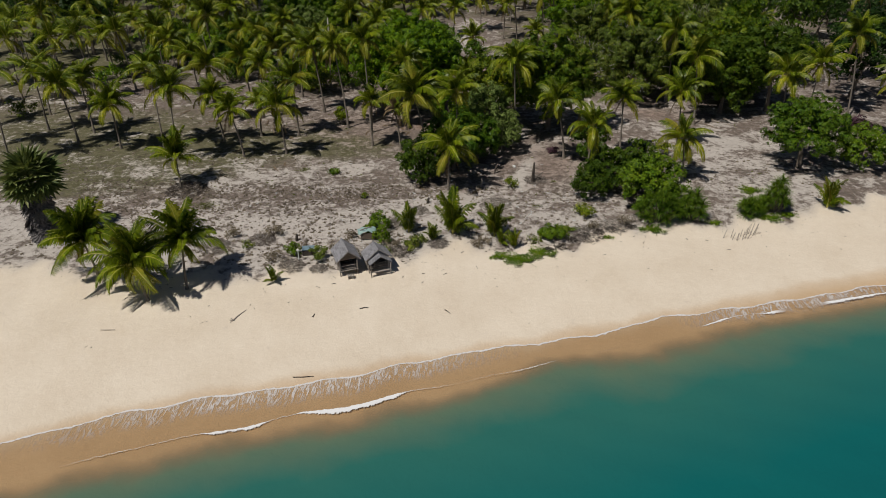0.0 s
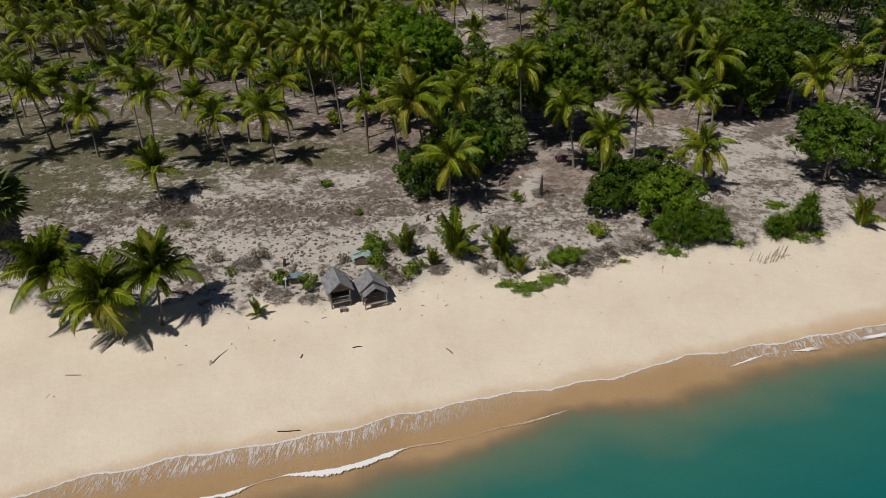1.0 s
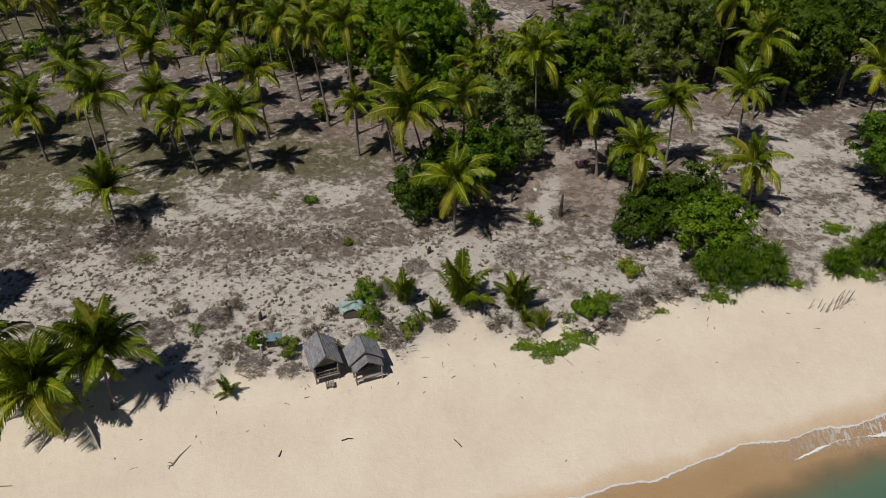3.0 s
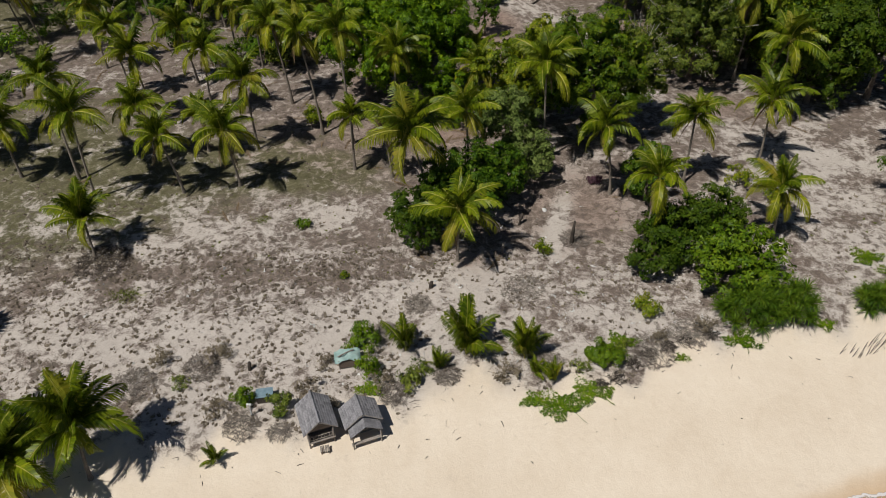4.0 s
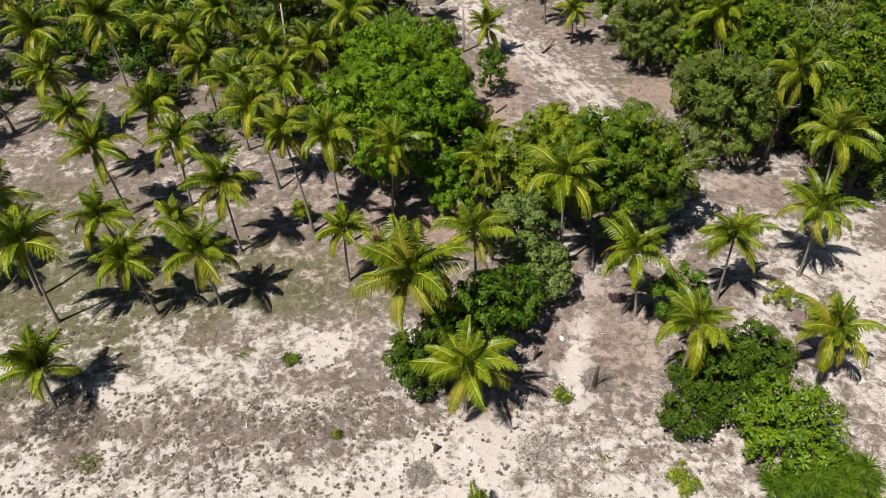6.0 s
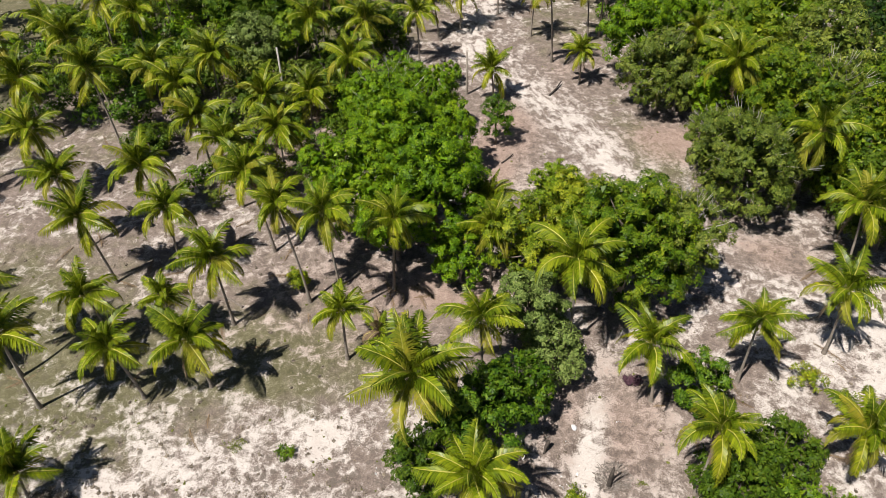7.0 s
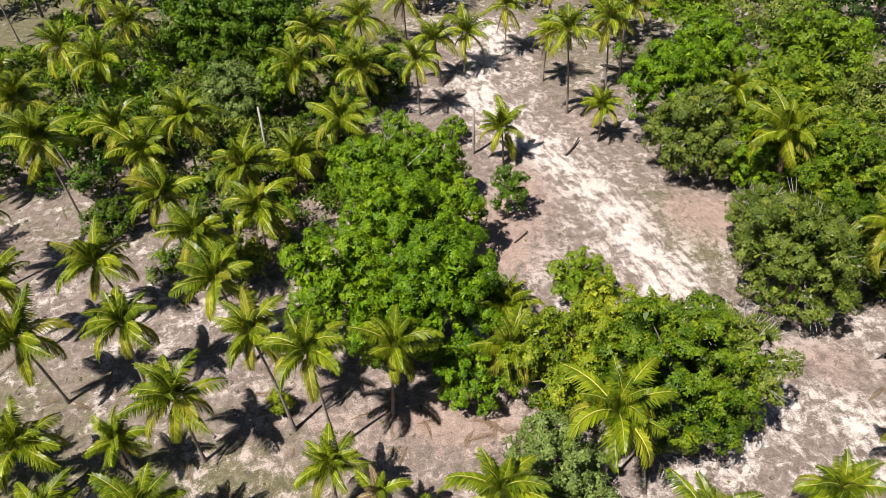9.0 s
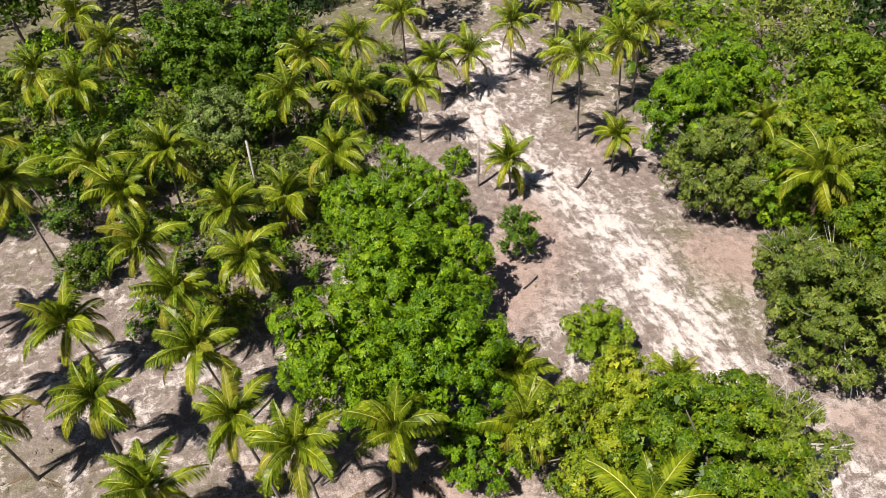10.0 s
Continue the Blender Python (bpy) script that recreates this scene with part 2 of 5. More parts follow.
    col = mixc(nt, wet, col, mixc(nt, 1.0, col, (0.76, 0.62, 0.47), "MULTIPLY"))
    hgt = math_node(nt, "ADD", math_node(nt, "MULTIPLY", fine, 0.5), math_node(nt, "MULTIPLY", math_node(nt, "MAXIMUM", dots, math_node(nt, "SUBTRACT", 0.5, bareness)), 0.7))
    hgt = math_node(nt, "ADD", hgt, math_node(nt, "MULTIPLY", noise_of(nt, 2.6, 3.0, 0.6), 0.9))
    m = finish(m, nt, col, 0.92, 0.2, hgt, 0.55, 0.08)
    return m


def sea_material():
    """Clear shallows over sand, green farther out, then teal; lacy foam along the edge."""
    m, nt = nodes_of("tropical_sea")
    at = nt.nodes.new("ShaderNodeAttribute")
    at.attribute_name = "offshore"
    off = at.outputs["Fac"]
    pos = nt.nodes.new("ShaderNodeNewGeometry").outputs["Position"]
    soft = noise_of(nt, 0.12, 3.0)
    o2 = math_node(nt, "ADD", off, math_node(nt, "MULTIPLY", math_node(nt, "SUBTRACT", soft, 0.5), 5.0))
    col = ramp(nt, math_node(nt, "MULTIPLY", o2, 1 / 30.0),
               [(0.0, (0.36, 0.24, 0.15)), (0.05, (0.27, 0.200, 0.125)), (0.12, (0.120, 0.180, 0.120)),
                (0.24, (0.030, 0.155, 0.128)), (0.55, (0.006, 0.130, 0.128)), (1.0, (0.003, 0.104, 0.116))])
    # foam: a thin line where the last wave stopped, lace drawn back behind it, and the next small breaker
    mp = nt.nodes.new("ShaderNodeMapping")
    mp.inputs["Rotation"].default_value = (0, 0, radians(-22))
    mp.inputs["Scale"].default_value = (3.6, 0.8, 1.0)
    link(nt, pos, mp.inputs["Vector"])
    lace = noise_of(nt, 1.2, 6.0, 0.68, mp.outputs[0], 1.2)
    fray = math_node(nt, "SUBTRACT", noise_of(nt, 1.7, 6.0, 0.7), 0.5)
    at_swash, at_break, at_surf = (nt.nodes.new("ShaderNodeAttribute") for _ in range(3))
    at_swash.attribute_name, at_break.attribute_name, at_surf.attribute_name = "swash", "breaker", "surf"
    surf = at_surf.outputs["Fac"]
    sw = math_node(nt, "ADD", at_swash.outputs["Fac"], math_node(nt, "MULTIPLY", fray, 0.55))
    thick = math_node(nt, "ADD", math_node(nt, "MULTIPLY", noise_of(nt, 0.5, 2.0), 0.30), 0.02)
    front = math_node(nt, "MULTIPLY", step_of(nt, sw, 0.0, 0.04), step_of(nt, math_node(nt, "SUBTRACT", sw, thick), 0.08, 0.0))
    band = math_node(nt, "MULTIPLY", math_node(nt, "MULTIPLY", step_of(nt, sw, 0.0, 0.25), step_of(nt, sw, 2.7, 1.1)), surf)
    laced = math_node(nt, "MULTIPLY", math_node(nt, "MULTIPLY", step_of(nt, lace, 0.40, 0.60), band), 0.75)
    bk = math_node(nt, "ADD", at_break.outputs["Fac"], math_node(nt, "MULTIPLY", fray, 0.5))
    roll = math_node(nt, "ADD", math_node(nt, "MULTIPLY", math_node(nt, "MULTIPLY", surf, step_of(nt, noise_of(nt, 0.13, 2.0), 0.40, 0.62)), 0.55), 0.05)
    crest = math_node(nt, "MULTIPLY", step_of(nt, bk, -0.05, 0.05), step_of(nt, math_node(nt, "SUBTRACT", bk, math_node(nt, "MULTIPLY", roll, math_node(nt, "ADD", lace, 0.4))), 0.10, -0.08))
    crest = math_node(nt, "MULTIPLY", crest, step_of(nt, math_node(nt, "ADD", noise_of(nt, 0.10, 1.0), math_node(nt, "MULTIPLY", surf, 0.20)), 0.47, 0.60))
    foam = math_node(nt, "MAXIMUM", math_node(nt, "MAXIMUM", math_node(nt, "MULTIPLY", front, 0.85), laced), crest, True)
    col = mixc(nt, foam, col, (0.86, 0.86, 0.87))
    bsdf = N(nt, "ShaderNodeBsdfPrincipled", Roughness=0.18)
    bsdf.inputs["IOR"].default_value = 1.33
    link(nt, col, bsdf.inputs["Base Color"])
    link(nt, math_node(nt, "ADD", math_node(nt, "MULTIPLY", foam, 0.6), 0.18), bsdf.inputs["Roughness"])
    b = N(nt, "ShaderNodeBump", Strength=0.35, Distance=0.12)
    link(nt, noise_of(nt, 0.9, 5.0, 0.6, distort=0.5), b.inputs["Height"])
    link(nt, b.outputs[0], bsdf.inputs["Normal"])
    clear = nt.nodes.new("ShaderNodeBsdfTransparent")
    film = step_of(nt, sw, 0.0, 0.08)
    link(nt, mixc(nt, film, (1.0, 1.0, 1.0), (0.90, 0.87, 0.81)), clear.inputs[0])
    mx = nt.nodes.new("ShaderNodeMixShader")
    body = math_node(nt, "MAXIMUM", step_of(nt, o2, 0.2, 3.8), foam)
    link(nt, math_node(nt, "MULTIPLY", math_node(nt, "MAXIMUM", body, 0.12), film), mx.inputs[0])
    link(nt, clear.outputs[0], mx.inputs[1])
    link(nt, bsdf.outputs[0], mx.inputs[2])
    out = nt.nodes.new("ShaderNodeOutputMaterial")
    link(nt, mx.outputs[0], out.inputs[0])
    return m


# ---- mesh helpers ----
def fast_mesh(name, verts, faces, mat=None, smooth=False):
    """A mesh from arrays: verts n x 3, faces n x 3 or n x 4."""
    verts, faces = np.asarray(verts, np.float32), np.asarray(faces, np.int32)
    me = bpy.data.meshes.new(name)
    n, k = faces.shape
    me.vertices.add(len(verts))
    me.vertices.foreach_set("co", verts.ravel())
    me.loops.add(n * k)
    me.loops.foreach_set("vertex_index", faces.ravel())
    me.polygons.add(n)
    me.polygons.foreach_set("loop_start", np.arange(0, n * k, k, dtype=np.int32))
    me.polygons.foreach_set("use_smooth", np.full(n, smooth))
    me.update(calc_edges=True)
    if mat:
        me.materials.append(mat)
    return me


def join(pieces):
    vs, fs, o = [], [], 0
    for v, f in pieces:
        vs.append(np.asarray(v, float))
        fs.append(np.asarray(f, int) + o)
        o += len(v)
    return np.concatenate(vs), np.concatenate(fs)


def tube(points, radii, sides=6):
    """A closed tapered tube of quads along points."""
    pts = np.asarray(points, float)
    rad = np.broadcast_to(np.asarray(radii, float), (len(pts),))
    tan = np.gradient(pts, axis=0)
    tan /= np.linalg.norm(tan, axis=1)[:, None] + 1e-9
    ref = np.where(np.abs(tan[:, 2:3]) > 0.9, np.array([[1.0, 0, 0]]), np.array([[0, 0, 1.0]]))
    a = np.cross(tan, ref)
    a /= np.linalg.norm(a, axis=1)[:, None] + 1e-9
    b = np.cross(tan, a)
    ang = np.arange(sides) * 2 * np.pi / sides
    ring = a[:, None] * np.cos(ang)[None, :, None] + b[:, None] * np.sin(ang)[None, :, None]
    v = (pts[:, None] + ring * rad[:, None, None]).reshape(-1, 3)
    f = []
    for i in range(len(pts) - 1):
        for j in range(sides):
            f.append((i * sides + j, i * sides + (j + 1) % sides, (i + 1) * sides + (j + 1) % sides, (i + 1) * sides + j))
    o = (len(pts) - 1) * sides
    for j in range(1, sides - 1, 2):
        f.append((o, o + j, o + j + 1, o + min(j + 2, sides - 1)) if j + 2 < sides else (o, o + j, o + j + 1, o))
    f = [q for q in f if len(set(q)) == 4]
    return v, np.array(f)


def box(cx, cy, cz, sx, sy, sz, m=None):
    v = np.array([(x, y, z) for z in (-.5, .5) for y in (-.5, .5) for x in (-.5, .5)]) * (sx, sy, sz) + (cx, cy, cz)
    if m is not None:
        v = np.array([m @ Vector(p) for p in v])
    return v, np.array([(0, 2, 3, 1), (4, 5, 7, 6), (0, 1, 5, 4), (2, 6, 7, 3), (0, 4, 6, 2), (1, 3, 7, 5)])


def thing(name, x, y, z, label, category, group="", rz=0.0, kind=""):
    ob = new(name)
    ob.empty_display_size = 0.2
    ob.matrix_basis = pose(x, y, z, 0, 0, rz)
    return tagged(ob, label, category, group, kind)


def part(name, me, parent, label="", m=None):
    ob = new(name, me)
    ob.parent = parent
    if m is not None:
        ob.matrix_basis = m
    return tagged(ob, label) if label else ob


def solid(name, pieces, mat, label, category, x=0, y=0, z=0, rz=0, group="", kind="", smooth=False):
    v, f = join(pieces)
    ob = new(name, fast_mesh(name, v, f, mat, smooth))
    ob.matrix_basis = pose(x, y, z, 0, 0, rz)
    return tagged(ob, label, category, group, kind)


# ---- the lie of the land ----
SEA = -2.2


def shore(x):
    return 44.8 + 0.40 * x + 0.35 * np.sin(0.23 * x + 0.6) + 0.10 * np.sin(0.9 * x)


def swash_line(x):
    """How far offshore (negative: up the beach) the last wave ends."""
    return np.interp(x, (-60, -25, -12, -6, 0, 4, 9, 13, 17, 20, 24, 31, 60), (-3.0, -3.2, -2.8, -2.7, -2.2, -1.7, -1.2, -1.5, -2.1, -1.6, -1.0, 0.0, 0.3)) + 0.12 * np.sin(1.3 * x)


def breaker_line(x):
    """How far offshore the next small wave breaks."""
    return np.interp(x, (-60, -20, -12, -6, 0, 4, 12, 17, 20, 25, 31, 60), (1.0, 0.8, 0.4, 0.6, 1.2, 1.5, 0.8, 0.3, 0.1, 0.3, 1.2, 1.8)) + 0.10 * np.sin(0.7 * x + 1)


def edge_line(x):
    """Where the clean beach meets the growth."""
    return np.interp(x, (-200, -45, -23, -12.8, -6, -1, 3.2, 8.5, 15, 23, 34, 46, 200), (40, 55.7, 55.0, 57.8, 60.4, 62.8, 61.8, 63.0, 67, 68.7, 71.2, 76.8, 138))


def land(x, y):
    d = (y - shore(x)) * 0.93
    z = np.interp(d, (-400, -60, -15, 0, 7, 14, 20, 26), (-12, -9, -4.6, SEA, -1.2, -0.35, -0.08, 0.0))
    bumps = 0.10 * np.sin(0.41 * x + 0.3 * y) * np.sin(0.37 * y - 0.2 * x) + 0.05 * np.sin(1.1 * x - 0.4 * y) * np.sin(0.9 * y)
    return z + bumps * np.clip((d - 12) / 8, 0, 1)


def lz(x, y):
    return float(land(np.float64(x), np.float64(y)))


def smooth01(v):
    v = np.clip(v, 0, 1)
    return v * v * (3 - 2 * v)


def blob(x, y, cx, cy, rx, ry, deg=0.0):
    c, s = math.cos(radians(deg)), math.sin(radians(deg))
    u, w = (x - cx) * c + (y - cy) * s, -(x - cx) * s + (y - cy) * c
    return np.exp(-((u / rx) ** 2 + (w / ry) ** 2))


TRACK = [(-2.9, 162), (-4.6, 151), (-4.6, 144), (-2.2, 138.5), (2.6, 132.6), (7.6, 125.5), (10.4, 118.5), (12.6, 112), (16.5, 104), (22, 98.5), (28, 95), (36, 91)]


def track_gap(x, y):
    """Distance to the middle of the sandy track."""
    best = np.full(np.shape(x), 1e9)
    for (ax, ay), (bx, by) in zip(TRACK, TRACK[1:]):
        dx, dy = bx - ax, by - ay
        k = np.clip(((x - ax) * dx + (y - ay) * dy) / (dx * dx + dy * dy), 0, 1)
        best = np.minimum(best, np.hypot(x - ax - k * dx, y - ay - k * dy))
    return best


def cover(x, y):
    """bare sand, litter, wet, clean beach; each 0 to 1."""
    e = y - edge_line(x)
    wig = 0.9 * np.sin(0.8 * x) + 0.6 * np.sin(1.9 * x + 1.3)
    beach = 1 - smooth01((e + wig + 1.6) / 3.2)
    belt = smooth01((18 - e) / 9) * smooth01((4 - x) / 10)
    bare = 0.33 + (0.335 + 0.06 * smooth01((x + 16) / 6)) * belt
    for cx, cy, rx, ry, deg, amt in ((-23, 78.6, 8.5, 3.4, 10, .19), (-14, 81.2, 7, 2.6, 15, .18), (-31, 76, 5, 2, 15, .24), (-39, 79, 4, 2.5, 0, .2),
                                     (-13, 73.6, 8, 2.8, 10, -.09), (-29, 69.5, 5, 1.8, 0, -.06), (-27, 65.5, 10, 4, 5, .07), (-52, 79, 11, 9, 0, -.14), (-1.5, 72.6, 4, 1.6, 10, .35), (5.4, 80.5, 1.0, 5.0, -12, .62),
                                     (31, 91, 6.5, 8, 20, .18), (36, 77, 7, 5, 25, .28), (28, 82, 6, 9, 10, .2), (-3, 62.5, 7, 3, 10, .28), (8, 69, 8, 6, 20, .26), (14, 67.5, 5, 2, 20, .2),
                                     (-25, 97, 7, 4, 0, .06), (-33, 104, 5, 6, 0, .02), (-40, 100, 8, 7, 0, -.06), (25, 98.5, 6, 4, 0, -.16)):
        bare = bare + amt * blob(x, y, cx, cy, rx, ry, deg)
    bare = bare - 0.11 * smooth01((y - 82.5) / 3) * smooth01((106 - y) / 6) * smooth01((2 - x) / 6)
    bare = bare - 0.14 * smooth01((y - 106) / 8) * smooth01((-12 - x) / 8)
    gap = track_gap(x, y)
    bare = bare + 0.27 * np.exp(-(gap / 2.0) ** 2) + 0.03 * np.exp(-(gap / 6) ** 2)
    bare = bare - 0.12 * smooth01((y - 118) / 14) * smooth01((gap - 3) / 4)
    bare = np.maximum(bare, 1.5 * beach)
    lit = np.zeros(np.shape(x))
    for cx, cy, rx, ry, amt in ((7, 83, 7, 7.5, .58), (-7, 96.5, 7, 3.5, .85), (19, 122, 6, 5, .9), (-2.2, 118, 3.6, 7, .95), (24, 102.5, 6, 4, .6),
                                (-2, 75.5, 3.2, 3, .45), (12, 88, 5, 4, .35), (24, 112, 4, 6, .7), (-16, 108, 3, 8, .6), (-24, 119, 6, 8, .5), (28, 125, 10, 10, .6), (0, 124, 4.5, 12, .72), (-9, 122, 7, 7, .5), (8, 140, 5, 9, .4)):
        lit = np.maximum(lit, amt * blob(x, y, cx, cy, rx, ry))
    lit = np.maximum(lit, 0.38 * blob(x, y, -14, 96, 17, 12))
    lit = lit * (1 - 0.9 * np.exp(-(gap / 2.6) ** 2)) * (1 - 0.85 * blob(x, y, 5.4, 80.5, 1.1, 5.5, -12))
    d = (y - shore(x)) * 0.93
    rim = np.interp(x, (-60, -9, -2, 4.5, 10, 19, 29, 60), (4.0, 3.9, 3.2, 2.5, 2.7, 2.8, 2.1, 2.1)) + 0.14 * np.sin(0.83 * x) + 0.08 * np.sin(2.1 * x + 0.5 * y)
    wet = 0.55 * smooth01((rim - d) / 0.8) + 0.45 * smooth01((rim - 0.7 - d) / 1.6)
    return bare, lit, wet, beach


def tufty(x, y):
    """Where the dead herb stands in separate cushions."""
    return np.clip(0.25 + 0.75 * smooth01((1 - x) / 6) * smooth01((86 - y) / 8) + 0.75 * smooth01((x - 26) / 4) * smooth01((100 - y) / 6), 0, 1)


def axis(lo, hi, fine, far_lo, far_hi):
    mid = np.arange(lo, hi + fine / 2, fine)
    out = lambda a, b: a + np.sign(b - a) * np.geomspace(fine, abs(b - a), 26)
    return np.concatenate([out(lo, far_lo)[::-1], mid, out(hi, far_hi)])


def sheet(xs, ys):
    gx, gy = np.meshgrid(xs, ys)
    nx, ny = len(xs), len(ys)
    i = (np.arange(ny - 1)[:, None] * nx + np.arange(nx - 1)[None, :]).ravel()
    return gx.ravel(), gy.ravel(), np.stack([i, i + 1, i + nx + 1, i + nx], 1)


# ---- ground and sea ----
gx, gy, gf = sheet(axis(-64, 62, 0.72, -3000, 3000), axis(28, 165, 0.72, -3000, 3000))
ground_me = fast_mesh("ground", np.stack([gx, gy, land(gx, gy)], 1), gf, ground_material(), True)
att = ground_me.attributes.new("cover", "FLOAT_COLOR", "POINT")
att.data.foreach_set("color", np.stack(cover(gx, gy), 1).astype(np.float32).ravel())
lush_amt = 0.95 * blob(gx, gy, -50, 78, 13, 9) + 0.6 * blob(gx, gy, -36, 79, 9, 4) + 0.55 * blob(gx, gy, -16, 87, 8, 4) + 0.5 * blob(gx, gy, -24, 90, 9, 5)
lush_amt += 0.22 * blob(gx, gy, -26, 95, 22, 12) + 0.5 * blob(gx, gy, 14, 124, 4, 9, 20)
lush_amt += 0.4 * smooth01((gy - 108) / 10) * smooth01((-14 - gx) / 8)
lush_amt += 0.7 * blob(gx, gy, -40, 85, 16, 7) + 0.9 * blob(gx, gy, -52, 88, 14, 13) + 0.1 * blob(gx, gy, -26, 86, 10, 3.5)
lush_amt += 0.2 * blob(gx, gy, -46, 100, 12, 12) + 0.6 * blob(gx, gy, 18, 116, 5, 8) + 0.4 * blob(gx, gy, 29, 95, 5, 5) + 0.5 * blob(gx, gy, -58, 146, 10, 10) + 0.55 * smooth01((gy - 130) / 22) * smooth01((track_gap(gx, gy) - 3) / 6) + 0.6 * smooth01((-55 - gx) / 12)
att = ground_me.attributes.new("lush", "FLOAT", "POINT")
att.data.foreach_set("value", lush_amt.astype(np.float32))
att = ground_me.attributes.new("track", "FLOAT", "POINT")
att.data.foreach_set("value", (np.exp(-(track_gap(gx, gy) / 6.0) ** 2) * smooth01((gy - 99) / 9)).astype(np.float32))
att = ground_me.attributes.new("tufty", "FLOAT", "POINT")
att.data.foreach_set("value", tufty(gx, gy).astype(np.float32))
ground = tagged(new("ground", ground_me), "pale sand beach rising to dry grassy sandy ground", "ground", kind="structure")

wx, wy, wf = sheet(axis(-46, 46, 0.5, -3000, 3000), axis(24, 68, 0.5, -3000, 140))
swell = 0.025 * np.sin(0.9 * wy - 0.36 * wx + 0.8 * np.sin(0.11 * wx)) + 0.015 * np.sin(1.7 * wy + 0.5 * wx)
offshore = shore(wx) - wy
film_z = np.where(offshore > -6, land(wx, wy) + 0.035, -50.0)
sea_me = fast_mesh("water", np.stack([wx, wy, np.maximum(SEA + swell, film_z)], 1), wf, sea_material(), True)
surf = np.exp(-((wx + 14) / 17) ** 4) + np.exp(-((wx - 31) / 12) ** 4)
for label, values in (("offshore", offshore * 0.93), ("swash", offshore - swash_line(wx)), ("breaker", offshore - breaker_line(wx)), ("surf", surf)):
    att = sea_me.attributes.new(label, "FLOAT", "POINT")
    att.data.foreach_set("value", values.astype(np.float32))
tagged(new("water", sea_me), "calm teal sea with thin white foam on the sand", "sea", kind="structure")


# ---- coconut palms ----
def frond_arrays(rng, length, lift, bend, leaflets=36, width=0.125, leaf=1.12, ragged=0.18):
    """A feather leaf growing along +x from the origin: midrib and two rows of hanging leaflets."""
    n = 9
    s = np.linspace(0, 1, n)
    th = radians(lift) - radians(bend) * s ** 1.25
    step = length / (n - 1)
    px = np.concatenate([[0], np.cumsum(np.cos(th[:-1]) * step)])
    pz = np.concatenate([[0], np.cumsum(np.sin(th[:-1]) * step)])
    sway = rng.uniform(-0.34, 0.34) * length * s ** 2
    rib = np.stack([px, sway, pz], 1)
    pieces = [tube(rib, 0.05 * (1 - s) + 0.014, 4)]
    k = np.repeat(np.linspace(0.14, 0.99, leaflets), 2)
    side = np.tile([1.0, -1.0], leaflets)
    base = np.stack([np.interp(k, s, rib[:, i]) for i in range(3)], 1)
    tk = np.interp(k, s, th)
    tan = np.stack([np.cos(tk), np.zeros_like(tk), np.sin(tk)], 1)
    up = np.stack([-np.sin(tk), np.zeros_like(tk), np.cos(tk)], 1)
    lat = np.stack([np.zeros_like(tk), side, np.zeros_like(tk)], 1)
    ln = leaf * np.clip(np.sin(np.pi * (0.16 + 0.80 * k)), 0.18, 1) ** 0.7 * rng.uniform(1 - ragged, 1 + ragged, len(k))
    fwd = 0.75 + 0.65 * k ** 2
    d1 = lat * 1.0 + tan * fwd[:, None] + up * rng.uniform(0.1, 0.45, len(k))[:, None]
    d1 /= np.linalg.norm(d1, axis=1)[:, None]
    d2 = lat * 0.6 + tan * fwd[:, None] * 0.75 + np.array([0, 0, -1.0]) * rng.uniform(0.5, 1.4, len(k))[:, None]
    d2 /= np.linalg.norm(d2, axis=1)[:, None]
    p0, p1 = base, base + d1 * (ln * 0.42)[:, None]
    p2 = p1 + d2 * (ln * 0.62)[:, None]
    w = tan * (width / 2)
    v = np.stack([p0 - w * 0.5, p0 + w * 0.5, p1 + w, p1 - w, p2 + w * 0.25, p2 - w * 0.25], 1).reshape(-1, 3)
    o = np.arange(len(k))[:, None] * 6
    f = np.concatenate([o + np.array([[0, 1, 2, 3]]), o + np.array([[3, 2, 4, 5]])])
    pieces.append((v, f))
    return join(pieces)


RIB_FACES = len(tube(np.zeros((9, 3)) + np.arange(9)[:, None], np.ones(9), 4)[1])


def frond_mesh(name, v, f, mat):
    """A frond whose midrib is paler than its leaflets."""
    me = fast_mesh(name, v, f, mat)
    me.materials.append(M_RIB)
    slot = np.zeros(len(f), np.int32)
    slot[:RIB_FACES] = 1
    me.polygons.foreach_set("material_index", slot)
    return me


# young spear leaves stand up dark in the middle; the older ones sink outwards and turn yellow-green
FROND_CLASSES = [(84, 40), (71, 64), (52, 86), (32, 102), (10, 104), (-34, 52)]
FROND_MATS = (M_PALM_YOUNG, M_PALM_YOUNG, M_PALM, M_PALM, M_PALM_LOW, M_PALM_LOW)
frng = np.random.default_rng(4)
FRONDS = []
for lift, bend in FROND_CLASSES:
    row = []
    for _ in range(3):
        v, f = frond_arrays(frng, 4.1, lift + frng.uniform(-6, 6), bend + frng.uniform(-12, 12), 46, 0.125)
        row.append((v, f))
    FRONDS.append(row)
FROND_FAR = [[frond_mesh("frond", *frond_arrays(frng, 4.1, lift, bend, 24, 0.17), mat)] * 3 for (lift, bend), mat in zip(FROND_CLASSES, FROND_MATS)]
FROND_ME = [[frond_mesh("frond", v, f, mat) for v, f in row] for row, mat in zip(FRONDS, FROND_MATS)]
FROND_OLD = [[frond_mesh("frond_yellowing", v, f, M_PALM_OLD) for v, f in row] for row in FRONDS]
FROND_ORANGE = [[frond_mesh("frond_orange", v, f, M_PALM_ORANGE) for v, f in row] for row in FRONDS]
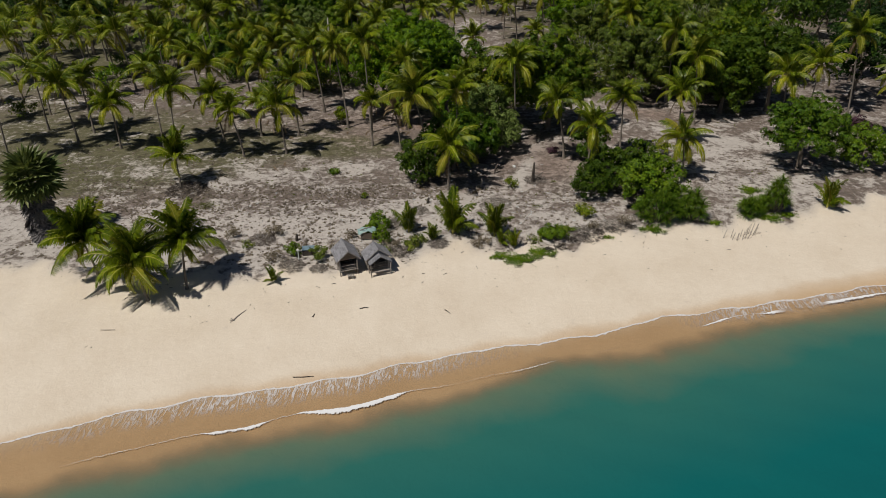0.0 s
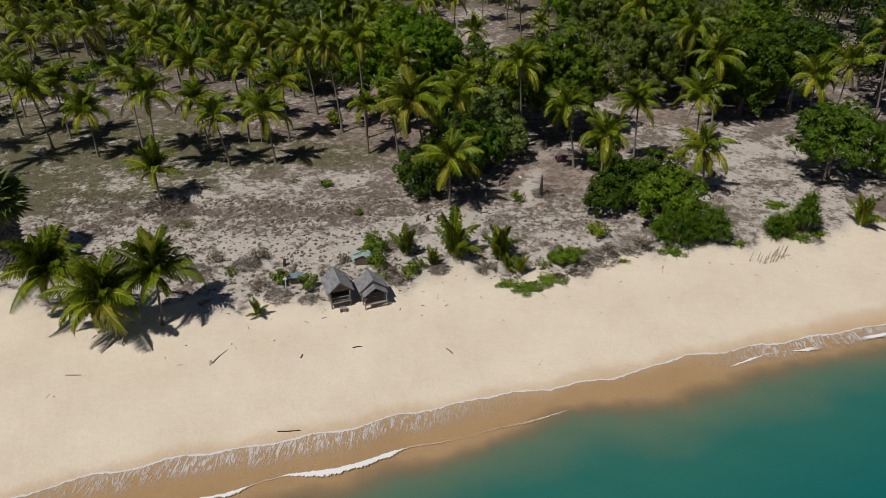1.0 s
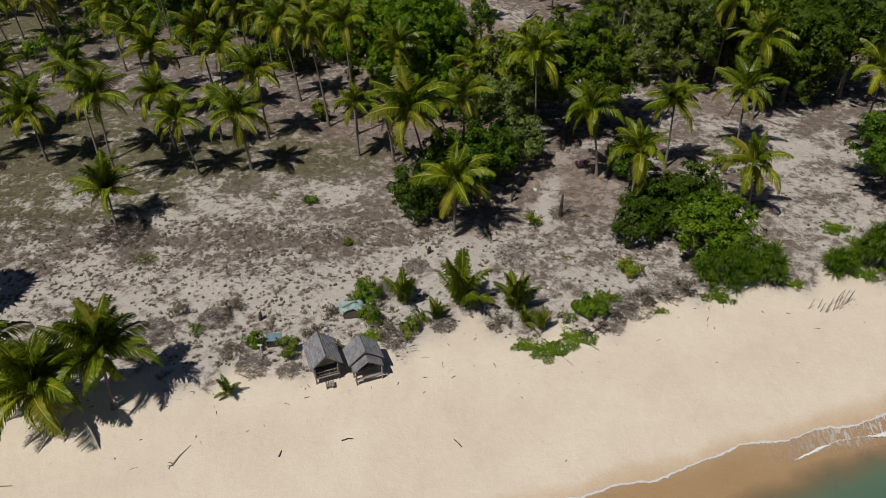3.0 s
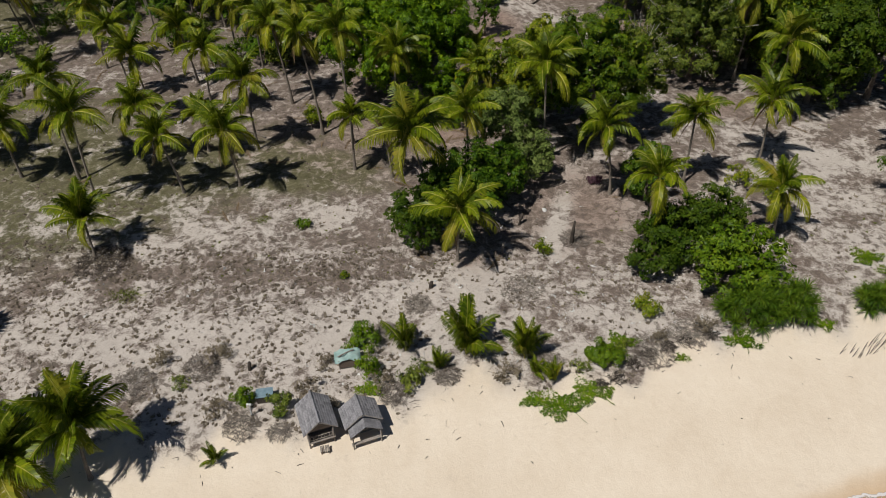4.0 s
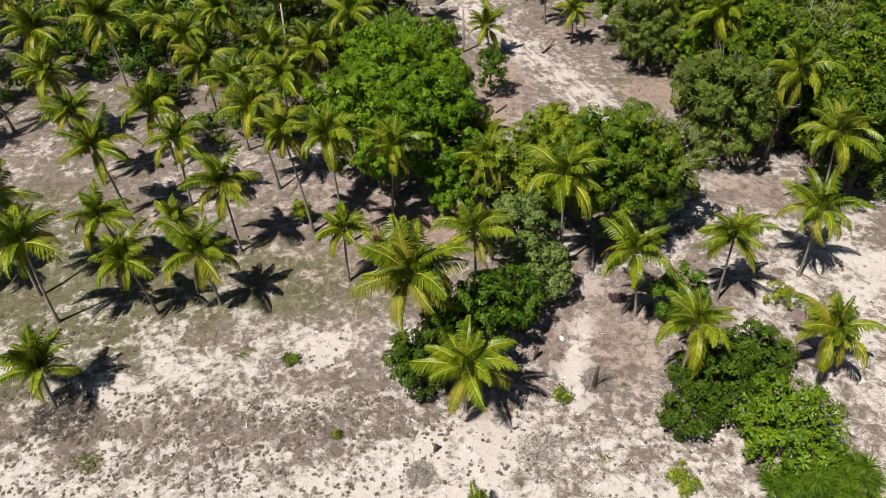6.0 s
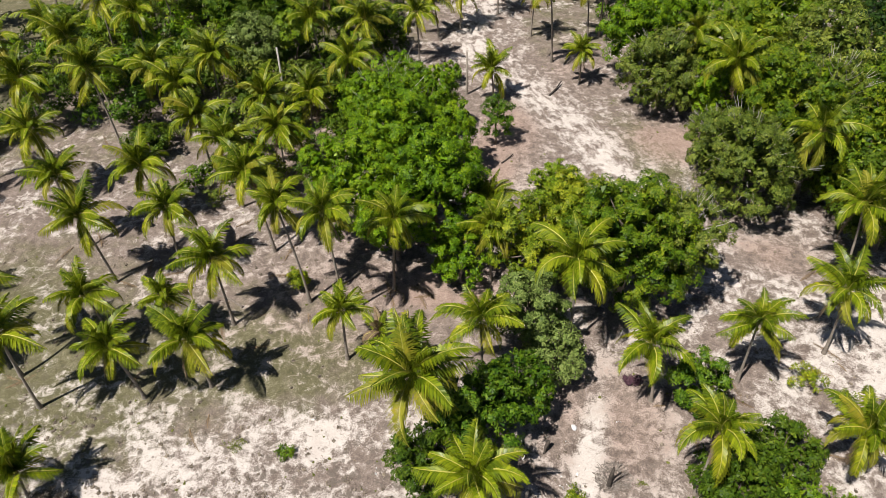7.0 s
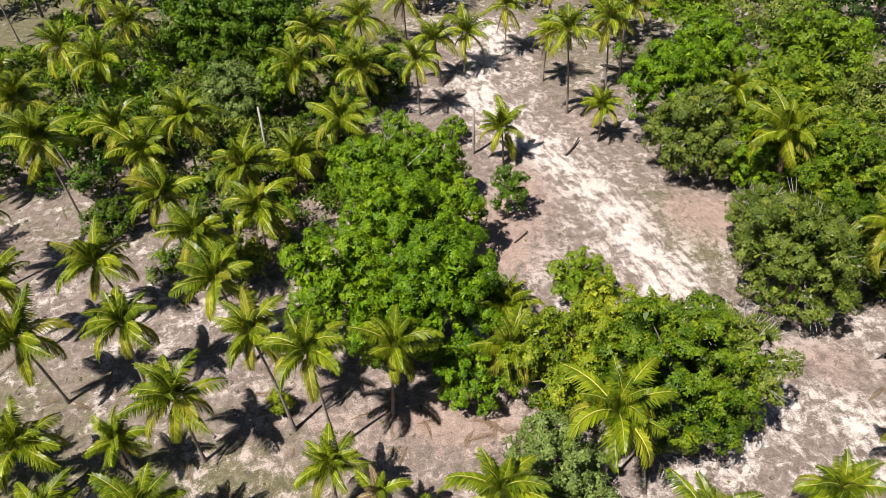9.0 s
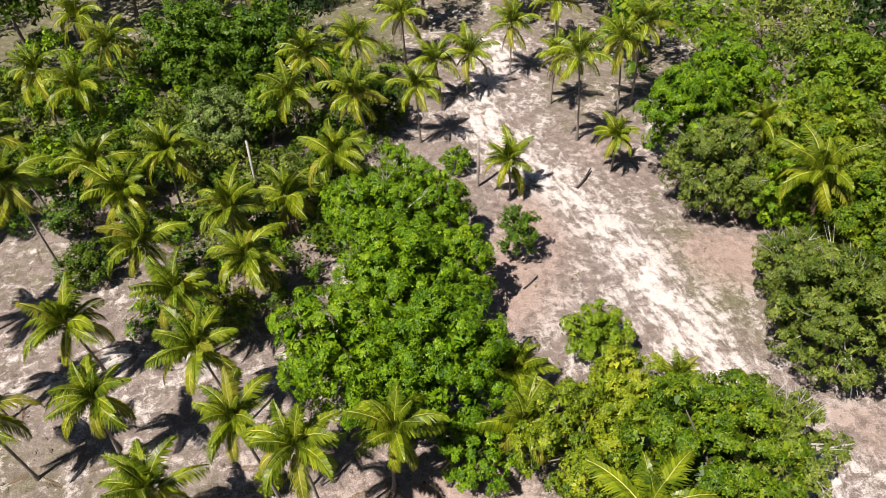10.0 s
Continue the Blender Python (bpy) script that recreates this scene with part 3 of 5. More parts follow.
FROND_PALE = [[frond_mesh("frond_pale", v, f, M_PALM_DEAD) for v, f in row] for row in FRONDS]
FROND_DEAD = [fast_mesh("frond_dead", *frond_arrays(frng, 3.6, -62, 22, 22, 0.09, 0.6), M_PALM_DEAD) for _ in range(2)]
NUT_ME = fast_mesh("coconut", *tube([(0, 0, -.14), (0, 0, -.10), (0, 0, 0), (0, 0, .10), (0, 0, .14)], (0.03, 0.10, 0.13, 0.09, 0.02), 6), M_COCONUT, True)
PALM_LABELS = ("coconut palm with arching green fronds and a bare grey trunk", "coconut palm with yellowing lower fronds on sandy ground",
               "leaning coconut palm with a thin ringed grey trunk")
prng = np.random.default_rng(11)


def coconut_palm(x, y, h, s=1.0, n=20, old=0.14, label="", name="coconut_palm", lean=None, rise=1.12):
    """A palm whose crown's heart stands at (x, y), h above the sand; s scales its fronds, a larger rise keeps more of them upright."""
    lx, ly = lean if lean else (prng.normal(0.03, 0.07) * h, prng.normal(0.03, 0.06) * h)
    bx, by = x + lx, y + ly
    s = s * (1.02 if y > 112 else 0.93)
    z0 = lz(bx, by)
    pick = 1 if old > 0.35 else (2 if math.hypot(lx, ly) > 0.13 * h else 0)
    palm = thing(name, bx, by, z0, label or PALM_LABELS[pick], "palm tree", "coconut palms")
    top = np.array([x - bx, y - by, h - 0.05])
    if h > 0.9:
        u = np.linspace(0, 1, 8)
        pts = np.stack([top[0] * u ** 1.5, top[1] * u ** 1.5, -0.25 + (top[2] + 0.25) * u], 1)
        rad = 0.085 + 0.04 * (1 - u) + 0.12 * np.exp(-u * 10)
        rad = rad * np.where(np.arange(8) % 2, 0.94, 1.04)
        part("trunk", fast_mesh("trunk", *tube(pts, rad, 8), M_BARK_PALM, True), palm)
    spin = prng.uniform(0, 6.28)
    for i in range(n):
        a = (i + 0.5) / n
        c = min(5, int(a ** rise * 5.4 + prng.uniform(-0.35, 0.35)))
        c = max(c, 0) if rise < 1.5 else min(max(c, 0), 4)
        yaw = spin + i * 2.39996 + prng.uniform(-0.25, 0.25)
        k = s * prng.uniform(0.80, 1.14) * (0.78 if c == 0 and rise < 1.5 else (0.72 if c == 4 and rise > 1.5 else 1.0))
        aged = c >= 4 and prng.random() < old * 2.2 or prng.random() < old * 0.25
        aged = aged or ("orange" in label and c >= 4 and i % 2 == 0)
        me = ((FROND_ORANGE if "orange" in label else (FROND_PALE if "pale dying" in label else FROND_OLD)) if aged else (FROND_FAR if (n < 16 or y > 132) and s > 0.8 else FROND_ME))[c][prng.integers(3)]
        m = Matrix.Translation(top) @ Matrix.Rotation(yaw, 4, "Z") @ Matrix.Rotation(prng.normal(0, 0.10), 4, "X") @ Matrix.Diagonal((k, k, k, 1))
        part("frond", me, palm, "", m)
    if h > 4:
        for i in range(int(prng.integers(0, 4))):
            m = Matrix.Translation(top) @ Matrix.Rotation(prng.uniform(0, 6.28), 4, "Z") @ Matrix.Diagonal((s, s, s, 1))
            part("dead_frond", FROND_DEAD[prng.integers(2)], palm, "dry brown hanging frond", m)
        for i in range(int(prng.integers(2, 6))):
            a = prng.uniform(0, 6.28)
            part("coconut", NUT_ME, palm, "", Matrix.Translation(top + np.array([0.3 * math.cos(a), 0.3 * math.sin(a), -0.3 - 0.12 * (i % 2)])))
    return palm


# ---- broadleaf trees and shrubs ----
def leaf_cloud(rng, rx, ry, rz, count, leaf, wide, clumps, clump_size=0.34, low=-0.3, inner=16, near=0.50, far=0.84, twigs=1):
    """Rosettes of leaves over many uneven clumps that make up a crown centred on the origin; with twigs > 1 each clump is
    knobbly, made of that many smaller ones. Returns arrays and clump centres."""
    if twigs > 1:
        # evenly spread with some jitter, so that the clumps close up into one crown
        k = np.arange(clumps) + 0.5
        dz, turn = 1 - (1 - low) * k / clumps, k * 2.39996
        d = np.stack([np.cos(turn) * np.sqrt(1 - dz ** 2), np.sin(turn) * np.sqrt(1 - dz ** 2), dz], 1) + rng.normal(0, 0.75 / math.sqrt(clumps), (clumps, 3))
        d /= np.linalg.norm(d, axis=1)[:, None]
    else:
        d = rng.normal(size=(clumps * 3, 3))
        d /= np.linalg.norm(d, axis=1)[:, None]
        d = d[d[:, 2] > low][:clumps]
    reach = rng.uniform(near, far, len(d))
    cen = d * reach[:, None] * (rx, ry, rz)
    rad = rng.uniform(0.72, 1.3, len(d)) * clump_size * (rx + ry + rz) / 3
    knob, knob_rad, knob_out = cen, rad, d
    if twigs > 1:
        at = np.repeat(np.arange(len(cen)), twigs)
        o = rng.normal(size=(len(at), 3)) + d[at] * 1.1 + (0, 0, 0.5)
        o /= np.linalg.norm(o, axis=1)[:, None]
        knob = cen[at] + o * (rad[at] * rng.uniform(0.50, 0.72, len(at)))[:, None]
        knob_rad, knob_out = rad[at] * rng.uniform(0.28, 0.46, len(at)), o
    per = max(4, count // 5)
    which = rng.choice(len(knob), per, p=knob_rad ** 2 / (knob_rad ** 2).sum())
    v = rng.normal(size=(per, 3)) + knob_out[which] * (1.5 if twigs > 1 else 0.9) + (0, 0, 0.6 if twigs > 1 else 0.45)
    v /= np.linalg.norm(v, axis=1)[:, None]
    depth = np.where(rng.random(per) < 0.2, rng.uniform(0.3, 0.8, per), rng.uniform(0.88, 1.06, per))
    heart = knob[which] + v * (knob_rad[which] * depth)[:, None] * (1, 1, 0.85)
    heart = np.repeat(heart, 5, 0)
    nrm = np.repeat(v, 5, 0)
    t = rng.normal(size=heart.shape)
    t -= nrm * (t * nrm).sum(1)[:, None]
    t /= np.linalg.norm(t, axis=1)[:, None] + 1e-9
    dirs = t + nrm * rng.uniform(-0.1, 0.6, len(t))[:, None] + (0, 0, -0.25)
    dirs /= np.linalg.norm(dirs, axis=1)[:, None]
    wv = np.cross(dirs, nrm)
    wv /= np.linalg.norm(wv, axis=1)[:, None] + 1e-9
    ln = (leaf * rng.uniform(0.65, 1.3, len(t)))[:, None]
    w = wv * ln * wide * 0.5
    # each leaf is broadest towards its tip and hangs a little
    vv = np.stack([heart, heart + dirs * ln + w - (0, 0, 0.10) * ln, heart + dirs * ln * 0.9 - w - (0, 0, 0.14) * ln], 1).reshape(-1, 3)
    ff = np.arange(len(t) * 3).reshape(-1, 3)
    # inner foliage: fewer, larger leaves inside each clump and round the heart of the crown
    m = inner * len(cen)
    at = np.tile(np.arange(len(cen)), inner)
    o = rng.normal(size=(m, 3))
    o /= np.linalg.norm(o, axis=1)[:, None]
    p = cen[at] + o * (rad[at] * rng.uniform(0.0, 0.42, m))[:, None]
    pull = np.where(rng.random(m) < 0.35, rng.uniform(0.3, 0.8, m), 1.0)
    p = p * pull[:, None]
    e1 = rng.normal(size=(m, 3))
    e1 /= np.linalg.norm(e1, axis=1)[:, None]
    e2 = np.cross(e1, o)
    e2 /= np.linalg.norm(e2, axis=1)[:, None] + 1e-9
    q = (rad[at] * 0.30)[:, None]
    iv = np.stack([p - e1 * q, p + e2 * q * 1.1, p + e1 * q], 1).reshape(-1, 3)
    vv, ff = join([(vv, ff), (iv, np.arange(m * 3).reshape(-1, 3))])
    return vv, ff, cen


def tree_frame(rng, cen, h, spread, girth):
    """Trunk and limbs that reach into the crown, from the ground at the origin."""
    u = np.linspace(0, 1, 5)
    fork = np.array([rng.normal(0, 0.05) * h, rng.normal(0, 0.05) * h, h * 0.42])
    trunk = tube(np.stack([fork[0] * u ** 2, fork[1] * u ** 2, -0.2 + (fork[2] + 0.2) * u], 1), girth * (1.25 - 0.55 * u + 0.5 * np.exp(-u * 8)), 7)
    limbs = []
    for c in cen[:: max(1, len(cen) // 9)][:10]:
        e = c + (0, 0, h - spread)
        bow = (fork + e) / 2 + rng.normal(0, 0.3, 3)
        q = np.linspace(0, 1, 5)[:, None]
        pts = fork * (1 - q) ** 2 + 2 * bow * q * (1 - q) + e * q ** 2
        limbs.append(tube(pts, np.linspace(girth * 0.5, girth * 0.09, 5), 5))
    return trunk, limbs


def broadleaf(x, y, top, r, mat, label, name="broadleaf_tree", seed=0, squash=1.0, leaf=None, wide=0.42, dense=1.0, body=None, low=-0.82, group="broadleaf trees",
              category="tree", clump=0.27, clumps=None, ry=None):
    """A tree of radius r whose crown ends at height top."""
    rng = np.random.default_rng(seed or int(abs(x * 37 + y * 91)) + 1)
    rz = body if body else min(r * 1.08, top * 0.495) * squash
    leaf = leaf or (0.21 if -22 < x < 32 and 85 < y < 146 else 0.32)
    dense = dense * (0.68 if (x > 31 and y > 90) or y > 146 else 1.0)
    count = int(dense * 76 * r * (r + 2 * rz) / 3 / (leaf * leaf * wide) * 0.25)
    v, f, cen = leaf_cloud(rng, r * 0.86, (ry or r) * 0.86, rz * 0.86, count, leaf, wide, clumps or int(14 + 7.5 * r), clump, low, near=0.62, far=0.95, inner=40, twigs=8)
    z0 = lz(x, y)
    tree = thing(name, x, y, z0, label, category, group)
    zc = top - rz
    trunk, limbs = tree_frame(rng, cen, top, rz, 0.05 + 0.035 * r)
    part("trunk", fast_mesh("trunk", *trunk, M_BARK, True), tree)
    for lv, lf in limbs:
        part("limb", fast_mesh("limb", lv, lf, M_BARK, True), tree)
    part("crown", fast_mesh("crown", v + (0, 0, zc), f, mat), tree)
    for c in cen[:: max(1, len(cen) // 26)][:26] if "twigs" in label else ():
        tip = c * rng.uniform(1.22, 1.42) + (0, 0, rng.uniform(0.2, 0.7))
        side = np.cross(c, (0.1, 0.2, 1.0))
        side = side / np.linalg.norm(side) * rng.uniform(0.5, 1.1)
        mid = c * 0.8 + (tip - c) * 0.5
        arms = [tube([c * 0.55 + (0, 0, zc), mid + (0, 0, zc), tip + (0, 0, zc)], (0.06, 0.04, 0.014), 4)]
        arms += [tube([mid + (0, 0, zc), (mid + tip) / 2 + side * 0.6 * k + (0, 0, zc), tip + side * k + (0, 0, zc + 0.1)], (0.035, 0.025, 0.01), 3) for k in (1, -0.8)]
        part("bare_twig", fast_mesh("bare_twig", *join(arms), M_TWIG), tree, "pale bare twig")
    return tree


def shrub(x, y, h, r, mat, label, leaf=0.22, seed=0, group="shrubs", dense=1.0, wide=0.45):
    """A low bush: a few stems and a loose crown that reaches to the ground."""
    rng = np.random.default_rng(seed or int(abs(x * 53 + y * 29)) + 3)
    rz = h * 0.55
    count = int(dense * 30 * r * (r + rz) / (leaf * leaf * wide) * 0.30)
    v, f, cen = leaf_cloud(rng, r * 0.8, r * 0.8, rz * 0.85, count, leaf, wide, int(10 + 6 * r), 0.36, -0.5, inner=6, near=0.2, far=0.95)
    ob = thing("shrub", x, y, lz(x, y), label, "shrub", group)
    for c in cen[:5]:
        part("stem", fast_mesh("stem", *tube([(0, 0, -0.1), tuple(c * 0.4 + (0, 0, h * 0.25)), tuple(c + (0, 0, h - rz))], (0.035, 0.025, 0.01), 4), M_BARK), ob)
    part("leaves", fast_mesh("leaves", v + (0, 0, h - rz), f, mat), ob)
    return ob


def blades(rng, n, length, width, rise, droop, spreadr=0.0):
    """Arching strap leaves from one heart."""
    out = []
    az = rng.uniform(0, 2 * np.pi, n)
    el = np.radians(rng.uniform(*rise, n))
    for a, e in zip(az, el):
        k = np.linspace(0, 1, 4)
        th = e - np.radians(droop) * k ** 1.5
        L = length * rng.uniform(0.7, 1.15)
        r = np.concatenate([[0], np.cumsum(np.cos(th[:-1]))]) * L / 3
        z = np.concatenate([[0], np.cumsum(np.sin(th[:-1]))]) * L / 3
        p = np.stack([np.cos(a) * (r + spreadr), np.sin(a) * (r + spreadr), z], 1)
        w = np.array([-np.sin(a), np.cos(a), 0]) * width * 0.5
        tp = np.array([0.8, 1.0, 0.7, 0.1])[:, None]
        v = np.stack([p - w * tp, p + w * tp], 1).reshape(-1, 3)
        out.append((v, np.array([(0, 1, 3, 2), (2, 3, 5, 4), (4, 5, 7, 6)])))
    return join(out)


def pandanus(x, y, h, r, heads, label, ry=None, seed=1, mat=None):
    """A screw-pine thicket: forked stems, each with a head of strap leaves."""
    rng = np.random.default_rng(seed)
    ob = thing("pandanus", x, y, lz(x, y), label, "shrub", "pandanus thickets")
    for i in range(heads):
        a, q = i * 2.39996, math.sqrt((i + 0.5) / heads)
        hx, hy = math.cos(a) * q * (r - 0.5), math.sin(a) * q * ((ry or r) - 0.5)
        hz = max(0.3, h * (1 - 0.72 * q ** 2) - 0.45 + rng.uniform(-0.2, 0.2))
        part("stem", fast_mesh("stem", *tube([(hx * 0.3, hy * 0.3, -0.1), (hx * 0.8, hy * 0.8, hz * 0.5), (hx, hy, hz)], (0.09, 0.07, 0.06), 5), M_BARK), ob)
        v, f = blades(rng, 80, 1.2, 0.07, (0, 85), 110)
        part("leaf_head", fast_mesh("leaf_head", v, f, mat or M_PANDAN), ob, "", Matrix.Translation((hx, hy, hz)))
    return ob


def young_palm(x, y, h, label="young coconut palm with fronds rising from the sand"):
    """A stemless young coconut: fronds rise straight from the ground."""
    ob = thing("young_coconut_palm", x, y, lz(x, y), label, "palm tree", "young coconut palms")
    n = int(8 + 1.3 * h)
    spin = prng.uniform(0, 6.28)
    for i in range(n):
        c = (0, 0, 1, 0, 1, 0, 2)[i % 7]
        k = h / 3.9 * prng.uniform(0.8, 1.08)
        me = (FROND_OLD if prng.random() < 0.05 else FROND_ME)[c][prng.integers(3)]
        part("frond", me, ob, "", Matrix.Translation((0, 0, 0.02)) @ Matrix.Rotation(spin + i * 2.39996, 4, "Z") @ Matrix.Diagonal((k * 0.8, k * 0.8, k * 1.08, 1)))
    return ob


# the grove, row by row inland
for x, y, h, s in ((-54, 86.7, 8.2, 1), (-47.2, 85.9, 6, 1), (-53.7, 91.5, 7.4, 1), (-41.7, 86.9, 10.2, 1), (-37.5, 82.4, 9.2, 1), (-35, 89.2, 6.4, .9),
                   (-31.1, 84, 6.2, .92), (-25.2, 84.7, 6.4, .98), (-29.3, 90.5, 5.1, .72), (-25, 92.2, 7.9, .95), (-38, 96.6, 8.4, 1), (-31, 98.7, 7.8, .9)):
    coconut_palm(x, y, h, s)
for x, y, h, s in ((-36.2, 105.8, 7.2, 1), (-42.5, 102.4, 8.3, .85), (-48.4, 109.6, 8.5, 1), (-24.4, 101.8, 9.6, 1), (-19.8, 95, 11.4, .86), (-15.3, 92.4, 12.8, .92),
                   (-10.3, 95.9, 9.3, .95), (-28, 107.9, 8.6, .95), (-24.7, 114.4, 6.1, .95), (-33.4, 115, 6.9, .95), (-38.1, 122.3, 6.5, .95), (-42.7, 127, 6.3, 1)):
    coconut_palm(x, y, h, s, old=0.2)
for x, y, h, s in ((-28, 121.3, 5.6, 1), (-23.5, 124.6, 4.2, 1), (-45.8, 118.9, 10.3, 1), (-50.7, 125.3, 10.6, 1), (-56, 121.9, 7.4, 1), (-54, 141, 8.2, 1),
                   (-48.8, 139.2, 7.4, 1), (-49, 148.5, 7.6, 1), (-56.5, 157, 7, 1), (-25.6, 138.6, 7, .95), (-18.5, 138.5, 7, 1), (-12, 139.8, 7.2, .88)):
    coconut_palm(x, y, h, s)
for x, y, h, s in ((-24.9, 145.5, 8, 1), (-19.5, 147.5, 8.6, 1), (-15, 157, 7, 1), (-10.4, 148, 5.8, .9), (-6.4, 150.5, 5.4, .92), (-18.9, 127, 7.6, .95),
                   (-1.4, 154.9, 6.8, .95), (4.7, 163, 6, 1), (10.4, 146.3, 9.4, .9), (12.8, 147.5, 10.8, .95), (3.7, 147.5, 6.8, .85), (4.8, 138.5, 11.6, .92)):
    coconut_palm(x, y, h, s)
for x, y, h, s in ((-2.2, 130.5, 4.4, .85), (9, 134.8, 4.6, .68), (-2.5, 103.2, 5.8, .95), (9.6, 104.2, 4.4, .62), (-2.1, 98.7, 6.2, .85), (4.1, 90.1, 10.8, 1.08), (-3, 85.8, 8.4, .95),
                   (9.2, 84.4, 7.7, .93), (17.5, 87, 7.6, .85), (25.5, 91.1, 7, 1), (12.9, 78, 7, .9), (23.5, 79.5, 5.2, .95), (20.8, 129, 10.4, .7)):
    coconut_palm(x, y, h, s)
for x, y, h, s in ((23, 120.4, 10.9, 1), (27.5, 107.5, 10.9, 1), (28.8, 99, 9.3, 1.08), (38, 90.7, 9.5, 1), (43.7, 95.3, 9.6, 1), (51, 103, 11.5, 1.05), (53, 93, 8.5, 1),
                   (-64, 131, 7, 1)):
    coconut_palm(x, y, h, s)
coconut_palm(-34.9, 75.0, 3.3, 0.93, n=20, lean=(0.4, -1.0), rise=2.0, label="short coconut palm leaning over a brush heap")
coconut_palm(-35.2, 127.2, 7.6, 1.0, old=0.3, label="tall coconut palm with some orange dying lower fronds")
coconut_palm(-14.0, 88.6, 6.1, 0.72, old=0.6, label="small coconut palm with yellow drooping fronds")
coconut_palm(-10.8, 86.9, 5.6, 0.62, n=12, old=0.9, label="sickly coconut palm with pale dying fronds")
coconut_palm(-7.5, 79.3, 9.9, 1.18, n=27, old=0.32, label="large coconut palm with long yellow-green fronds over dark shrubs")
coconut_palm(-3.25, 74.9, 5.4, 1.05, old=0.12, lean=(-0.1, 0.2), label="broad coconut palm with one pale hanging frond")
coconut_palm(-34.8, 53.4, 4.0, 1.12, old=0.2, n=36, lean=(0.3, 0.4), rise=1.7, label="short coconut palm at the top of the beach")
coconut_palm(-29.8, 51.6, 3.1, 1.17, old=0.42, n=34, lean=(1.1, -0.7), rise=1.6, label="short coconut palm whose yellow fronds sweep the beach")
coconut_palm(-26.1, 54.1, 4.0, 1.05, old=0.3, n=38, lean=(0.2, -1.2), rise=1.8, label="short coconut palm leaning over the beach")

for x, y, h in ((-2.3, 64.5, 4.3), (2.0, 64.4, 3.7), (-6.8, 64.6, 3.0), (-18.3, 54.6, 1.5), (2.7, 63.0, 1.5), (4.0, 62.4, 1.8), (38.6, 73.6, 3.2), (-4.2, 62.9, 1.8)):
    young_palm(x, y, h)

# broadleaf trees round the clearing
MANGO = "large mango tree with a dense bright green crown"
DARKT = "broadleaf tree with a dense dark green crown"
broadleaf(-14.8, 103.6, 13.0, 5.4, M_LEAF_MANGO, MANGO)
broadleaf(-7.4, 102.8, 13.4, 5.4, M_LEAF_MANGO, MANGO)
broadleaf(-11.6, 111.0, 13.2, 5.6, M_LEAF_MANGO, MANGO)
broadleaf(-13.6, 119.8, 10.4, 5.1, M_LEAF_MANGO, "mango tree with bare grey twigs showing through its crown")
broadleaf(-11.0, 101.0, 10.2, 4.0, M_LEAF_MANGO, MANGO)
broadleaf(-5.0, 98.2, 6.6, 3.0, M_LEAF_MANGO, "young mango tree whose crown reaches the ground", low=-0.8)
broadleaf(-7.0, 115.0, 9.4, 3.8, M_LEAF_MANGO, MANGO)
broadleaf(-9.0, 122.4, 9.4, 3.7, M_LEAF_MANGO, MANGO)
broadleaf(-16.8, 123.4, 8.2, 3.4, M_LEAF_MANGO, MANGO)
broadleaf(9.2, 95.8, 14.6, 6.3, M_LEAF_DOME, "large mango tree with a broad round crown beside the sandy track")
broadleaf(1.6, 97.6, 10.4, 4.5, M_LEAF_YELLOW, "broadleaf tree with a yellowing crown")
broadleaf(4.6, 99.8, 11.4, 4.4, M_LEAF_YELLOW, "broadleaf tree with a yellow-green crown")
broadleaf(13.5, 96.7, 12.4, 4.3, M_LEAF_GREY, "broadleaf tree with a dull olive crown and bare twigs")
broadleaf(4.5, 109.6, 5.4, 3.2, M_LEAF_BRIGHT, "small round green tree beside the sandy track")
broadleaf(0.8, 90.4, 8.6, 3.5, M_LEAF_FEATHER, "slender tree with grey-green feathery leaves", leaf=0.28)
broadleaf(2.9, 87.2, 6.0, 2.9, M_LEAF_FEATHER, "grey-green bushy tree over leaf litter", leaf=0.28)
broadleaf(-3.0, 80.9, 7.9, 4.1, M_LEAF_MID, "bushy dark green tree below the palms")
broadleaf(-6.9, 77.6, 5.8, 2.9, M_LEAF_DARK, "dark green bush below a palm", leaf=0.3)
broadleaf(-0.2, 83.8, 6.6, 3.0, M_LEAF_MID, DARKT)
broadleaf(13.8, 85.1, 6.0, 2.5, M_LEAF_MID, "round dark green bush shaped like a ball", leaf=0.25, squash=1.2)
broadleaf(15.0, 76.8, 4.9, 3.6, M_LEAF_DARK, "low spreading dark green tree", leaf=0.3)
broadleaf(18.6, 79.4, 4.6, 3.2, M_LEAF_DARK, "low spreading dark green tree", leaf=0.3)
broadleaf(12.8, 74.2, 3.6, 2.5, M_LEAF_DARK, "dark green bush at the edge of the growth", leaf=0.28)
broadleaf(19.1, 72.5, 5.4, 4.2, M_LEAF_BRIGHT, "spreading bright green tree with layered leaves", leaf=0.34)
broadleaf(22.6, 109.0, 12.3, 6.0, M_LEAF_GREY, "large olive-green tree with pale twigs")
broadleaf(30.0, 112.5, 10.5, 4.6, M_LEAF_DARK, DARKT)
broadleaf(34.5, 103.6, 12.2, 5.6, M_LEAF_DARK, DARKT)
broadleaf(41.5, 104.8, 13.4, 5.4, M_LEAF_DARK, DARKT)
broadleaf(28.2, 118.2, 14.0, 6.0, M_LEAF_DOME, "large mango tree with a dense green crown in the wood")
broadleaf(17.6, 128.2, 11.6, 5.4, M_LEAF_GREY, "broadleaf tree with pale twigs in its crown")
